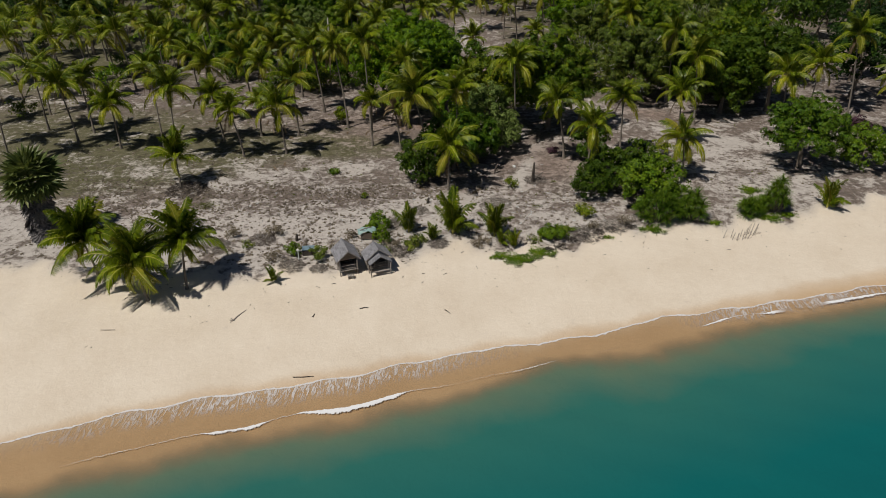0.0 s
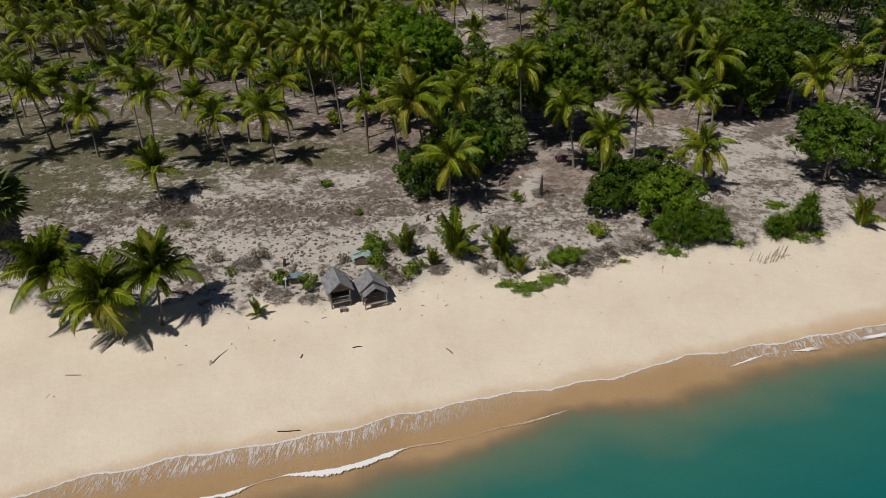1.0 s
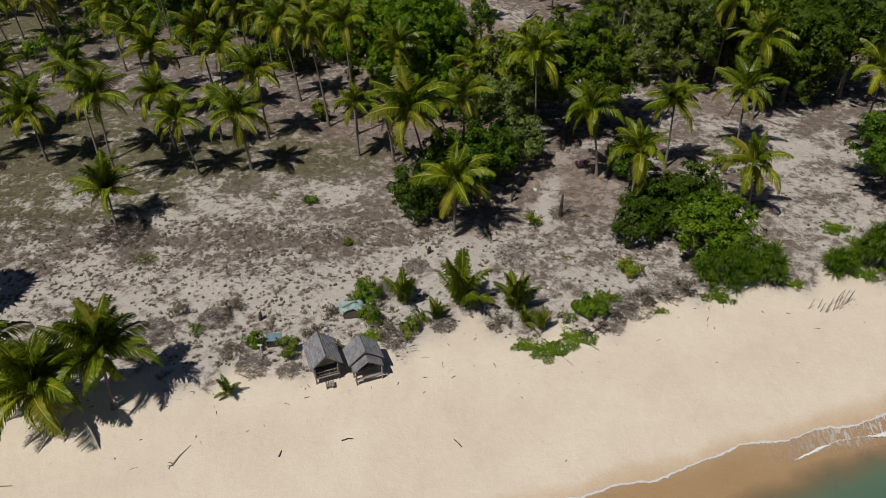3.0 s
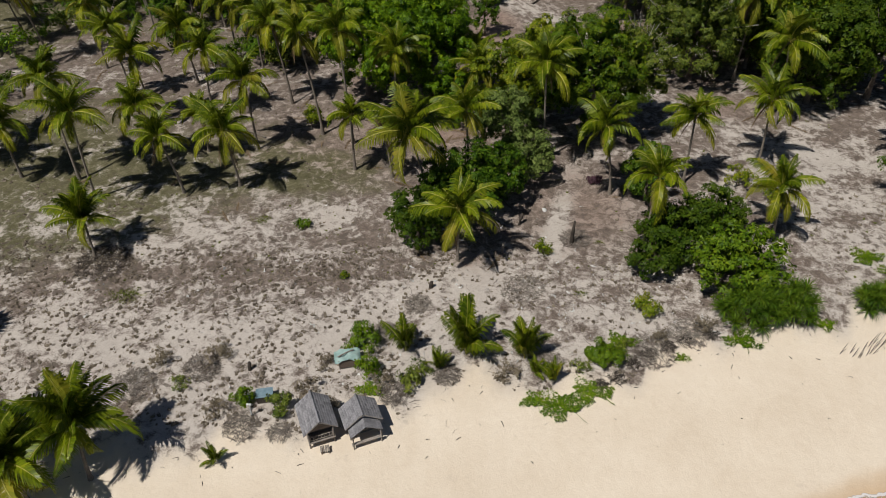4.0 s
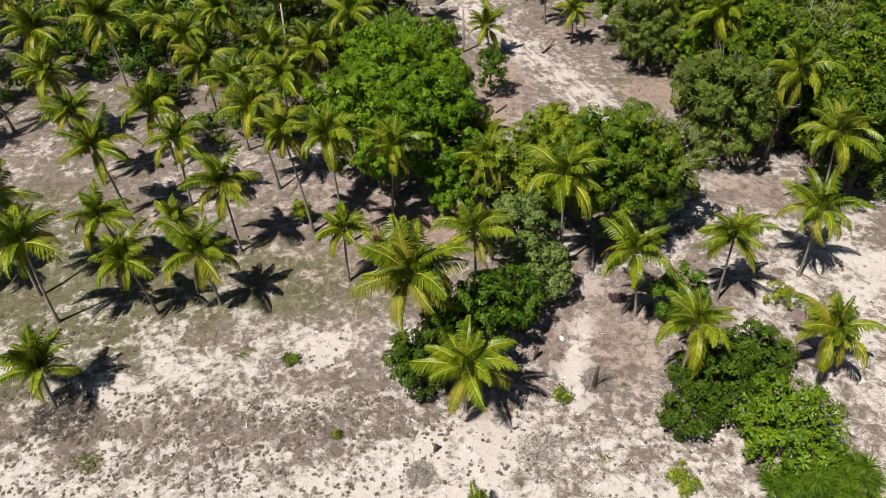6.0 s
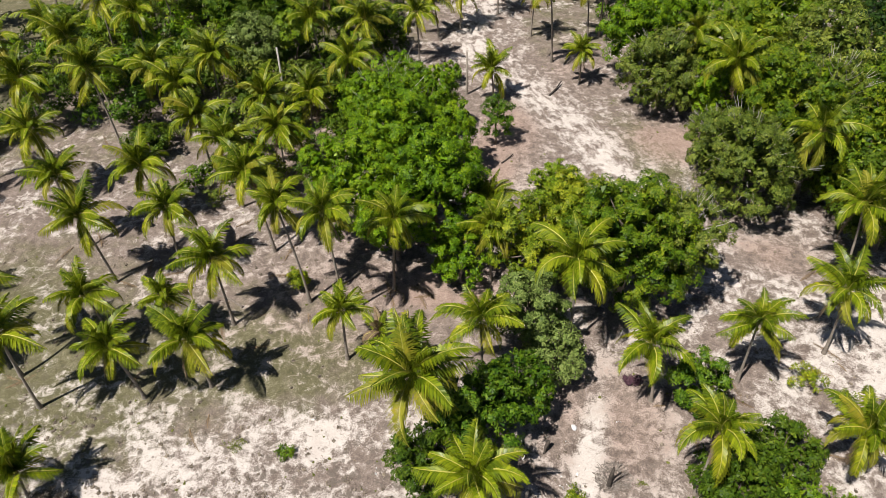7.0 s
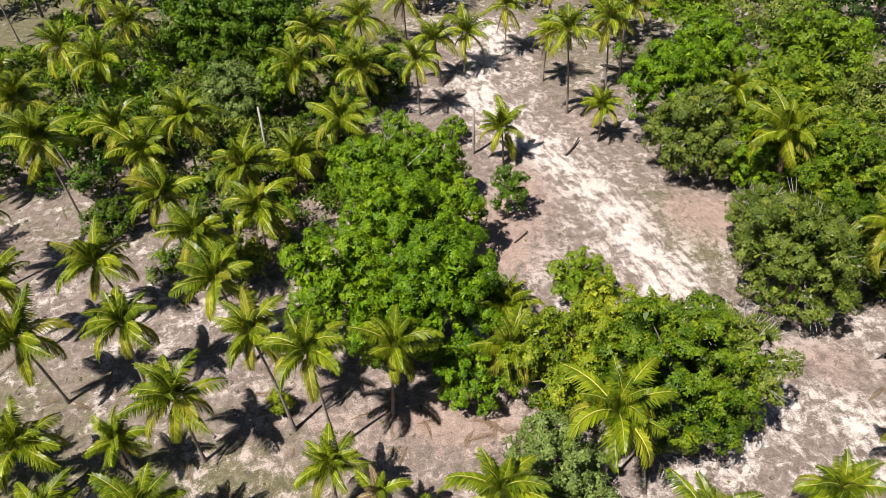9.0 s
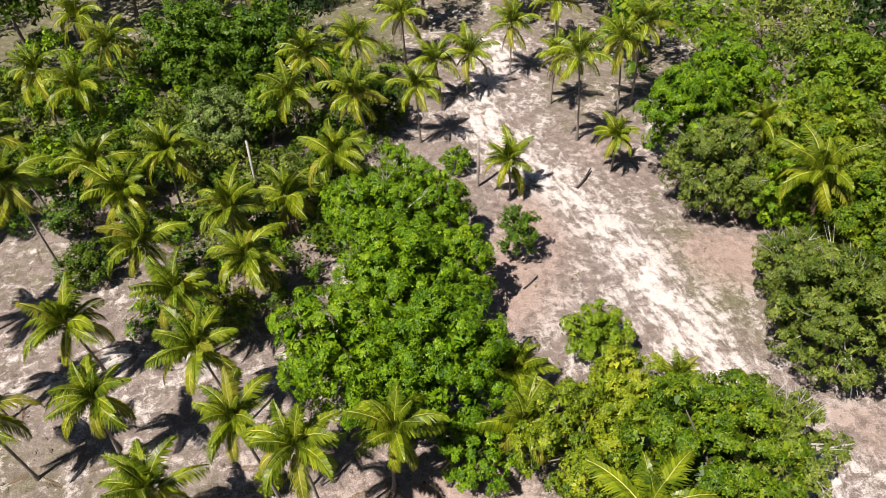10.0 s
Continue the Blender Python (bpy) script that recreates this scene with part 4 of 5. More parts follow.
broadleaf(26.2, 129.2, 13.8, 6.4, M_LEAF_DOME, "large mango tree with a dense green crown in the wood")
broadleaf(23.4, 123.6, 9.8, 3.8, M_LEAF_MANGO, "mango tree crowding a palm at the edge of the wood")
broadleaf(21.2, 116.6, 8.0, 3.2, M_LEAF_GREY, "olive-green tree with pale twigs at the edge of the wood")
broadleaf(35.0, 126.6, 15.4, 6.2, M_LEAF_GREY, "tall tree with a grey-green crown")
broadleaf(15.4, 135.0, 13.0, 5.0, M_LEAF_MANGO, MANGO)
broadleaf(21.4, 141.6, 12.8, 5.6, M_LEAF_MANGO, MANGO)
broadleaf(32.0, 139.0, 15.0, 6.2, M_LEAF_BRIGHT, "tall tree with a bright green crown")
broadleaf(33.5, 109.8, 11.2, 5.2, M_LEAF_DOME, "large mango tree with a dense green crown in the wood")
broadleaf(40.5, 111.0, 12.4, 5.4, M_LEAF_DARK, DARKT)
broadleaf(33.0, 119.0, 12.8, 5.0, M_LEAF_GREY, "broadleaf tree with a dull olive crown and bare twigs")
broadleaf(41.0, 122.0, 13.6, 5.8, M_LEAF_DOME, "large mango tree with a dense green crown in the wood")
broadleaf(38.4, 116.0, 13.0, 6.0, M_LEAF_DOME, "large mango tree with a dense green crown in the wood")
broadleaf(-40.5, 153.0, 11.6, 7.0, M_LEAF_MID, "large dark green tree behind the grove")
broadleaf(-31.5, 153.0, 11.4, 6.0, M_LEAF_MID, "large dark green tree behind the grove")
broadleaf(-28.4, 138.2, 8.6, 2.8, M_LEAF_BRIGHT, "bright green bushy tree")
broadleaf(-33.0, 137.2, 8.4, 4.6, M_LEAF_FEATHER, "tree with fine grey-green leaves", leaf=0.25, dense=0.7)
broadleaf(39.0, 84.0, 9.3, 5.6, M_LEAF_MID, "round dense tree standing on pale sand", leaf=0.22, clump=0.22, clumps=72, body=4.3, low=-0.75)
broadleaf(46.5, 84.6, 5.4, 3.6, M_LEAF_BRIGHT, "green bushy tree at the back of the beach")
broadleaf(-1.6, 121.0, 7.0, 2.3, M_LEAF_MID, "thin young tree beside the sandy track", dense=0.55, body=3.1)
broadleaf(-46.0, 134.0, 5.0, 3.6, M_LEAF_DARK, "green bushy tree in the grove")
broadleaf(-52.5, 132.5, 4.4, 4.0, M_LEAF_MANGO, "green bushy tree in the grove")
broadleaf(-57.0, 146.0, 3.6, 4.0, M_LEAF_BRIGHT, "low bright green bush at the far side of the grove")
broadleaf(-66.0, 149.0, 3.4, 4.2, M_LEAF_BRIGHT, "low bright green bush at the far side of the grove")
broadleaf(-31.0, 128.5, 4.6, 3.2, M_LEAF_DARK, "dark bush between the palms")
broadleaf(-20.5, 132.0, 5.6, 3.4, M_LEAF_DARK, "dark bush between the palms")
broadleaf(-41.0, 117.5, 4.2, 3.0, M_LEAF_DARK, "dark bush between the palms")
broadleaf(-27.0, 113.0, 3.6, 2.6, M_LEAF_YELLOW, "yellowing bush between the palms")
broadleaf(-16.5, 143.0, 6.0, 3.6, M_LEAF_DARK, "dark bush between the palms")
broadleaf(-7.6, 134.6, 3.2, 1.9, M_LEAF_MANGO, "green bush beside the sandy track")
broadleaf(-12.4, 126.6, 8.4, 4.2, M_LEAF_MANGO, "mango tree with bare grey twigs showing through its crown")
broadleaf(-35.0, 145.0, 6.0, 4.4, M_LEAF_DARK, "dark bush between the palms")
broadleaf(-26.5, 130.5, 5.0, 3.4, M_LEAF_GREY, "grey-green bush between the palms")

pandanus(19.4, 69.0, 3.6, 2.9, 24, "wide pandanus thicket with long strap leaves on the beach edge", ry=1.9, seed=3)
pandanus(23.0, 69.9, 3.0, 2.0, 13, "pandanus thicket with long strap leaves on the beach edge", seed=4)
pandanus(32.5, 72.3, 3.9, 1.6, 15, "round pandanus clump raised on stems above the sand", seed=5)
pandanus(29.4, 71.3, 1.9, 1.5, 9, "low pandanus clump at the back of the beach", seed=6)
pandanus(31.0, 72.2, 1.5, 1.0, 5, "low pandanus clump at the back of the beach", seed=7)
for x, y, h, r, mat, lab in ((-10.0, 65.0, 2.0, 1.7, M_LEAF_BRIGHT, "leafy green bush behind a small shelter"), (-9.4, 62.2, 1.5, 1.2, M_LEAF_BRIGHT, "leafy green bush behind two huts"),
                             (-17.6, 59.3, 1.7, 0.95, M_LEAF_BRIGHT, "round green bush near a wooden post"), (7.7, 64.5, 1.5, 1.6, M_LEAF_BRIGHT, "dense bright green mound on sand"),
                             (11.8, 69.5, 1.6, 1.6, M_LEAF_YELLOW, "thin yellow-green bush on pale sand"), (3.9, 76.2, 1.5, 1.0, M_LEAF_YELLOW, "thin yellow-green bush on pale sand"),
                             (-17.6, 79.2, 0.9, 0.8, M_LEAF_BRIGHT, "small bright green bush on dry grass"), (-20.0, 96.5, 2.6, 1.5, M_LEAF_YELLOW, "yellow bush beside palm trunks"),
                             (-6.2, 61.6, 1.2, 1.2, M_LEAF_GREY, "grey-green scrub at the beach edge"), (-14.9, 59.0, 1.2, 1.2, M_LEAF_GREY, "dry scrub beside a hut"),
                             (23.1, 87.1, 2.2, 1.6, M_LEAF_YELLOW, "sparse yellow-green bush with bare stems"), (25.6, 85.2, 1.6, 1.2, M_LEAF_YELLOW, "sparse yellow-green bush with bare stems"),
                             (-12.6, 72.3, 0.9, 0.4, M_LEAF_YELLOW, "small yellow seedling on dry sand")):
    shrub(x, y, h, r, mat, lab, dense=0.6 if "sparse" in lab or "thin" in lab else (1.8 if "mound" in lab else 1.0), leaf=0.14 if "mound" in lab else 0.2)
M_SCRUB = leaf_material("dry_scrub_leaf", (0.14, 0.115, 0.085), (0.25, 0.21, 0.155), (0.40, 0.345, 0.25), 0.9, 0.2)
for k, (x, y) in enumerate(((-22.6, 60.6), (-19.5, 58.4), (-13.2, 60.3), (-11.4, 58.9), (-5.6, 62.9), (0.6, 62.9), (-12.8, 62.9), (-24.6, 62.6), (9.0, 65.2),
                            (12.2, 66.8), (15.6, 68.2), (-20.8, 63.4), (6.0, 63.6), (-8.2, 61.4))):
    shrub(x, y, 0.8 + 0.15 * (k % 4), 1.0 + 0.2 * (k % 3), M_SCRUB if k % 4 else M_LEAF_GREY, "dry brown scrub bush at the top of the beach", 0.15, group="dry scrub", dense=0.30)


def fan_palm(x, y, h, label):
    """A fan palm: stout trunk inside a skirt of dry leaves, a round head of fan leaves."""
    rng = np.random.default_rng(21)
    ob = thing("fan_palm", x, y, lz(x, y), label, "palm tree", "fan palms")
    u = np.linspace(0, 1, 7)
    part("trunk", fast_mesh("trunk", *tube(np.stack([0 * u, 0 * u, -0.2 + (h - 0.8) * u], 1), 0.42 - 0.1 * u, 9), M_BARK_PALM, True), ob)

    def fan(mat, reach, n=15):
        pieces = [tube([(0, 0, 0), (reach * 0.5, 0, 0.03), (reach * 0.55, 0, 0)], (0.03, 0.025, 0.015), 4)]
        for k in range(n):
            a = radians(-115 + 230 * k / (n - 1))
            d = np.array([math.cos(a), math.sin(a), -0.10])
            w = np.array([-math.sin(a), math.cos(a), 0.25]) * 0.19
            o, ln = np.array([reach * 0.5, 0, 0.0]), reach * 0.62 * rng.uniform(0.85, 1.1)
            v = np.array([o, o + d * ln * 0.6 + w, o + d * ln + (0, 0, -0.12), o + d * ln * 0.6 - w])
            pieces.append((v, np.array([(0, 1, 2, 3)])))
        return fast_mesh("fan_leaf", *join(pieces), mat)
    live, dry = [fan(M_FAN, 3.2), fan(M_FAN, 2.8)], [fan(M_DRY_FAN, 2.5), fan(M_DRY_FAN, 2.2)]
    for i in range(40):
        el = radians(85 - 115 * (i / 39) ** 0.8)
        m = Matrix.Translation((0, 0, h - 0.9)) @ Matrix.Rotation(i * 2.39996, 4, "Z") @ Matrix.Rotation(-el, 4, "Y") @ Matrix.Rotation(rng.normal(0, .3), 4, "X")
        part("fan_leaf", live[i % 2], ob, "", m)
    for i in range(60):
        z = h - 1.3 - (h - 2.0) * (i / 59)
        m = Matrix.Translation((0, 0, z)) @ Matrix.Rotation(i * 2.39996, 4, "Z") @ Matrix.Translation((0.25, 0, 0)) @ Matrix.Rotation(radians(58 + rng.uniform(-14, 16)), 4, "Y")
        part("dry_leaf", dry[i % 2], ob, "grey dry hanging leaf" if i == 0 else "", m)
    return ob


fan_palm(-43.8, 61.6, 7.5, "fan palm with a shaggy skirt of dry grey leaves")

# ---- growth beyond the clearing ----
wrng = np.random.default_rng(77)
taken = [(o.location.x, o.location.y, 4.0) for o in bpy.data.objects if o.parent is None and o.name.split(".")[0] in ("coconut_palm", "broadleaf_tree", "fan_palm")]


def free_spots(n, region, gap, tries=6000):
    out = []
    for _ in range(tries):
        if len(out) >= n:
            break
        x, y = wrng.uniform(-125, 125), wrng.uniform(72, 200)
        if abs(x) > 10 + 0.64 * (y + 6) or not region(x, y) or track_gap(np.float64(x), np.float64(y)) < 6.5:
            continue
        if all((x - a) ** 2 + (y - b) ** 2 > gap * gap for a, b, _ in taken):
            taken.append((x, y, gap))
            out.append((x, y))
    return out


def inner(x, y):
    """The part of the grove whose every palm stands above."""
    return -57 < x < 30 and y < 156


def far_tree_kit(mat, seed, r=5.6, rz=5.4, leaf=0.66, count=1150):
    rng = np.random.default_rng(seed)
    v, f, cen = leaf_cloud(rng, r * 0.86, r * 0.86, rz * 0.86, count, leaf, 0.45, 44, 0.29, -0.5, 10)
    top = rz * 2.25
    trunk, limbs = tree_frame(rng, cen, top, rz, 0.24)
    return fast_mesh("crown", v + (0, 0, top - rz), f, mat), fast_mesh("trunk", *join([trunk] + limbs), M_BARK, True)


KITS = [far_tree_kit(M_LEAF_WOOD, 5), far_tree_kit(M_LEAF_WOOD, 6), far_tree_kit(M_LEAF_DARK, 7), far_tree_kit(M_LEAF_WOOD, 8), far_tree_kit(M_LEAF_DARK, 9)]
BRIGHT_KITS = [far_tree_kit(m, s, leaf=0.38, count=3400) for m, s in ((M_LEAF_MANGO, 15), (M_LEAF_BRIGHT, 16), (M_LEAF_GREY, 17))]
forest = free_spots(46, lambda x, y: x > 30 and y > 97 - 0.12 * (x - 30), 8.2) + free_spots(24, lambda x, y: x > 12 and y > 146, 8.2)
forest += free_spots(38, lambda x, y: x < 12 and y > 158 + 0.1 * abs(x), 8.6) + free_spots(14, lambda x, y: x < -62 and y > 132, 10)
for i, (x, y) in enumerate(forest):
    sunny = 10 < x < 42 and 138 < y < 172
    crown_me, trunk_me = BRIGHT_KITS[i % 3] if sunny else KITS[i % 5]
    k = wrng.uniform(0.8, 1.18)
    tree = thing("broadleaf_tree", x, y, lz(x, y), "bright green tree of the wood beside the track" if sunny else "dense dark green tree of the wood behind the grove", "tree", "trees of the wood", wrng.uniform(0, 360))
    m = Matrix.Diagonal((k, k, k * wrng.uniform(0.85, 1.1), 1))
    part("trunk", trunk_me, tree, "", m)
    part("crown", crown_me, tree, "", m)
for x, y in free_spots(34, lambda x, y: x < -57 and y > 74 and not (x < -62 and y > 150), 6.2) + free_spots(26, lambda x, y: not inner(x, y) and y > 120, 5.2):
    coconut_palm(x, y, wrng.uniform(7, 11.5), wrng.uniform(0.9, 1.05), n=15)
def bush_kit(mat, seed):
    rng = np.random.default_rng(seed)
    v, f, cen = leaf_cloud(rng, 1.9, 1.9, 1.3, 620, 0.30, 0.45, 22, 0.33, -0.5, inner=8, near=0.25, far=0.95)
    return fast_mesh("leaves", v + (0, 0, 1.35), f, mat), fast_mesh("stem", *tube([(0, 0, -0.1), (0.1, 0, 0.6), (0.3, 0.1, 1.5)], (0.07, 0.05, 0.02), 5), M_BARK)


BUSHES = [bush_kit(M_LEAF_DARK, 31), bush_kit(M_LEAF_MANGO, 32), bush_kit(M_LEAF_GREY, 33), bush_kit(M_LEAF_MID, 34)]
under = free_spots(80, lambda x, y: -66 < x < -16 and 120 < y < 158 and x < -14 - 0.5 * max(0, 132 - y) and not (x < -36 and y < 126), 2.0, 12000) + free_spots(105, lambda x, y: -62 < x < -17 and 108 < y < 160 and x < -17 - 0.5 * max(0, 122 - y) and not (-60 < x < -35 and y < 121), 2.3, 9000) + free_spots(16, lambda x, y: 12 < x < 40 and y > 122, 2.5) + free_spots(70, lambda x, y: x < -57 and y > 92 or y > 158, 3.0, 9000)
for i, (x, y) in enumerate(under):
    leaf_me, stem_me = BUSHES[i % 4]
    k = wrng.uniform(1.0, 1.7) if i < 80 else wrng.uniform(0.7, 1.4)
    bush = thing("shrub", x, y, lz(x, y), "leafy undergrowth bush between the palms", "shrub", "undergrowth", wrng.uniform(0, 360))
    m = Matrix.Diagonal((k, k, k * wrng.uniform(0.7, 1.2), 1))
    part("stem", stem_me, bush, "", m)
    part("leaves", leaf_me, bush, "", m)


# ---- huts on the beach ----
def hut(x, y, rz, wide, long, eave, ridge, label, porch=0.0, seed=1):
    """A post hut: raised floor, rails, and a gable roof laid in courses of thatch. Local y runs back from the sea."""
    rng = np.random.default_rng(seed)
    ob = thing("beach_hut", x, y, lz(x, y) - 0.02, label, "hut", "huts on the beach", rz)
    hw, hl = wide / 2 - 0.28, long / 2 - 0.2
    for px in (-hw, hw):
        for py in (-hl, 0, hl):
            part("post", fast_mesh("post", *tube([(px, py, -0.3), (px + rng.uniform(-.02, .02), py, eave * 0.5), (px, py, eave + 0.12)], (0.065, 0.06, 0.055), 7), M_TIMBER, True), ob)
    for k in range(9):
        yy = -hl + 2 * hl * k / 8
        part("floor_board", fast_mesh("floor_board", *box(0, yy, 0.52, 2 * hw + 0.16, 2 * hl / 8 - 0.02, 0.035), M_TIMBER), ob)
    for px in (-hw, hw):
        part("floor_beam", fast_mesh("floor_beam", *box(px, 0, 0.46, 0.08, 2 * hl + 0.2, 0.08), M_BAMBOO), ob)
        part("eave_beam", fast_mesh("eave_beam", *tube([(px, -long / 2, eave), (px, long / 2, eave)], 0.05, 6), M_TIMBER), ob)
        part("side_wall", fast_mesh("side_wall", *box(px, 0.02, 0.93, 0.03, 2 * hl - 0.1, 0.72), M_BAMBOO), ob)
    part("back_wall", fast_mesh("back_wall", *box(0, hl, 0.98, 2 * hw - 0.1, 0.03, 0.85), M_BAMBOO), ob)
    for z in (0.68, 1.02):
        part("rail", fast_mesh("rail", *tube([(-hw, -hl, z), (hw, -hl, z + rng.uniform(-.03, .03))], 0.03, 6), M_TIMBER), ob)
    for k in range(9):
        bx = -hw + 2 * hw * (k + 0.5) / 9
        part("baluster", fast_mesh("baluster", *tube([(bx, -hl, 0.53), (bx + rng.uniform(-.02, .02), -hl, 1.03)], 0.016, 4), M_TIMBER), ob)
    rise = ridge - eave
    slope = math.hypot(wide / 2, rise)
    ang = math.atan2(rise, wide / 2)
    rows, cols = 7, 8
    for sgn in (-1, 1):
        roof = part("roof_slope", fast_mesh("roof_slope", *box(slope / 2, 0, -0.03, slope, long, 0.03), M_THATCH), ob, "grey thatched roof slope",
                    Matrix.Translation((0, 0, ridge)) @ Matrix.Rotation(0 if sgn > 0 else math.pi, 4, "Z") @ Matrix.Rotation(ang, 4, "Y"))
        shingle = [fast_mesh("thatch_panel", *box(0, 0, 0, slope / rows * 1.25, long / cols * q, 0.035), M_THATCH) for q in (1.0, 1.06, 0.95)]
        for r in range(rows):
            for c in range(cols):
                m = pose(slope * (r + 0.6) / rows, -long / 2 + long * (c + 0.5) / cols, 0.035 + rng.uniform(0, .012), rng.uniform(-2, 2), 5 + rng.uniform(-1.5, 1.5), rng.uniform(-3, 3))
                part("thatch_panel", shingle[int(rng.integers(3))], roof, "", m)
        for py in (-long / 2, long / 2):
            part("barge_pole", fast_mesh("barge_pole", *tube([(sgn * (wide / 2 + .05), py, eave - .05), (0, py, ridge + .07)], 0.035, 5), M_TIMBER), ob)
    part("ridge_cap", fast_mesh("ridge_cap", *tube([(0, -long / 2 - .05, ridge + .05), (0, 0, ridge + .035), (0, long / 2 + .05, ridge + .05)], 0.085, 6), M_THATCH, True), ob)
    v = np.array([(-wide / 2 * .8, 0, eave + .06), (wide / 2 * .8, 0, eave + .06), (0.03, 0, ridge - .12), (-0.03, 0, ridge - .12)])
    for py in (-long / 2 + .12, long / 2 - .12):
        b = v + (0, py, 0)
        t = b + (0, .03, 0)
        gv = np.concatenate([b, t])
        gf = np.array([(0, 1, 2, 3), (7, 6, 5, 4), (0, 4, 5, 1), (1, 5, 6, 2), (2, 6, 7, 3), (3, 7, 4, 0)])
        part("gable", fast_mesh("gable", gv, gf, M_THATCH if porch else M_BAMBOO), ob)
    if porch:
        for sgn in (-1, 1):
            pw = wide * 0.44
            ps = math.hypot(pw, rise * 0.8)
            part("porch_slope", fast_mesh("porch_slope", *box(ps / 2, 0, 0, ps, porch, 0.06), M_THATCH), ob, "",
                 Matrix.Translation((0, -long / 2 - porch / 2 + .1, ridge - 0.32)) @ Matrix.Rotation(0 if sgn > 0 else math.pi, 4, "Z") @ Matrix.Rotation(math.atan2(rise * .8, pw), 4, "Y"))
            part("porch_post", fast_mesh("porch_post", *tube([(sgn * hw, -long / 2 - porch + .2, -.3), (sgn * hw, -long / 2 - porch + .2, eave - .15)], 0.05, 6), M_TIMBER), ob)
        part("bench", fast_mesh("bench", *box(0, -long / 2 - porch + .25, 0.5, 2 * hw + .2, 0.22, 0.05), M_TIMBER), ob)
    return ob


hut(-12.0, 57.3, 24, 2.2, 2.7, 1.6, 2.5, "grey thatched beach hut on posts with a railed front", seed=2)
hut(-9.15, 57.75, 24, 2.45, 1.8, 1.5, 2.4, "smaller grey thatched beach hut with a low front porch", porch=0.8, seed=3)

shelter = thing("shelter", -10.9, 63.2, lz(-10.9, 63.2), "low wooden shelter under a crumpled turquoise sheet", "shelter", rz=14)
for px in (-.65, .65):
    for py in (-.5, .5):
        part("post", fast_mesh("post", *tube([(px, py, -.2), (px, py, 0.85)], 0.04, 6), M_TIMBER), shelter)
part("wall_panel", fast_mesh("wall_panel", *box(0, -.52, 0.45, 1.3, 0.03, 0.7), M_BAMBOO), shelter)
ku, kv = np.meshgrid(np.linspace(-.95, .95, 12), np.linspace(-.62, .55, 10))
sag = 0.95 + 0.10 * np.sin(5 * ku + 2 * kv) * np.cos(4 * kv) - 0.22 * np.abs(ku) ** 2 + 0.05 * np.sin(11 * ku)
si = (np.arange(9)[:, None] * 12 + np.arange(11)[None]).ravel()
part("sheet", fast_mesh("sheet", np.stack([ku.ravel(), kv.ravel(), sag.ravel()], 1), np.stack([si, si + 1, si + 13, si + 12], 1), M_TURQ, True), shelter, "crumpled turquoise sheet")
part("sheet_weight", fast_mesh("sheet_weight", *tube([(-.7, -.2, 1.0), (0, .05, 1.08), (.5, .3, 1.0)], 0.05, 6), M_DRIFT), shelter)

solid("signpost", [tube([(0, 0, -.3), (0.02, 0, 1.2)], (0.055, 0.05), 8), box(0, 0, 1.22, 0.34, 0.10, 0.10)], M_WHITE, "pale wooden post with a short crosspiece", "post", -16.8, 58.2, lz(-16.8, 58.2))
tank = thing("water_trough", -16.2, 59.7, lz(-16.2, 59.7), "dark box with a blue-grey cover in scrub", "trough", rz=12)
part("body", fast_mesh("body", *box(0, 0, .3, 1.1, .75, .7), M_DARKWOOD), tank)
part("cover", fast_mesh("cover", *box(0, 0, .68, 1.2, .85, .05), M_BLUEGREY), tank, "blue-grey cover")
crate = thing("crate", -11.3, 55.75, lz(-11.3, 55.75), "weathered wooden crate on the sand before a hut", "crate", rz=15)
for k in range(4):
    part("slat", fast_mesh("slat", *box(-.24 + .16 * k, 0, .3, .12, .5, .03), M_TIMBER), crate)
for px in (-.25, .25):
    part("side", fast_mesh("side", *box(px, 0, .13, .03, .46, .3), M_TIMBER), crate)

# row of sticks in the beach
for k in range(15):
    a = k / 14
    sx, sy = 25.8 + 3.2 * a ** 0.8 + wrng.uniform(-.3, .3), 65.9 + 1.7 * a + wrng.uniform(-.5, .5)
    hh = wrng.uniform(.6, 1.5)
    solid("beach_stake", [tube([(0, 0, -.25), (wrng.uniform(.1, .45), wrng.uniform(.0, .25), hh)], (.032, .02), 5)], M_DRIFT,
          "thin weathered stake stuck in the beach sand", "stake", sx, sy, lz(sx, sy), group="beach stakes")


# ---- driftwood, stumps, brush ----
def limb(name, x, y, pts, r0, r1, mat, label, category="driftwood", group=""):
    return solid(name, [tube(pts, np.linspace(r0, r1, len(pts)), 6)], mat, label, category, x, y, lz(x, y), group=group, smooth=True)


solid("driftwood_branch", [tube([(0, 0, .03), (.25, .7, .10), (.7, 1.5, .12), (1.15, 1.95, .06)], (.07, .055, .045, .03), 6),
                           tube([(.1, .05, .02), (-.15, .12, .2), (-.3, .2, .05)], (.04, .03, .015), 5), tube([(0, 0, .05), (-.2, -.15, .16), (-.1, -.3, .03)], (.04, .03, .015), 5),
                           tube([(1.1, 1.9, .06), (1.3, 1.85, .2)], (.03, .015), 5)], M_DRIFT, "bent driftwood branch with a root end on the sand", "driftwood", -20.4, 48.8, lz(-20.4, 48.8), smooth=True)
limb("driftwood_stick", -2.3, 52.1, [(0, 0, .03), (.25, -.25, .05), (.5, -.55, .03)], .04, .025, M_DARKWOOD, "short dark stick lying on the beach", group="beach sticks")
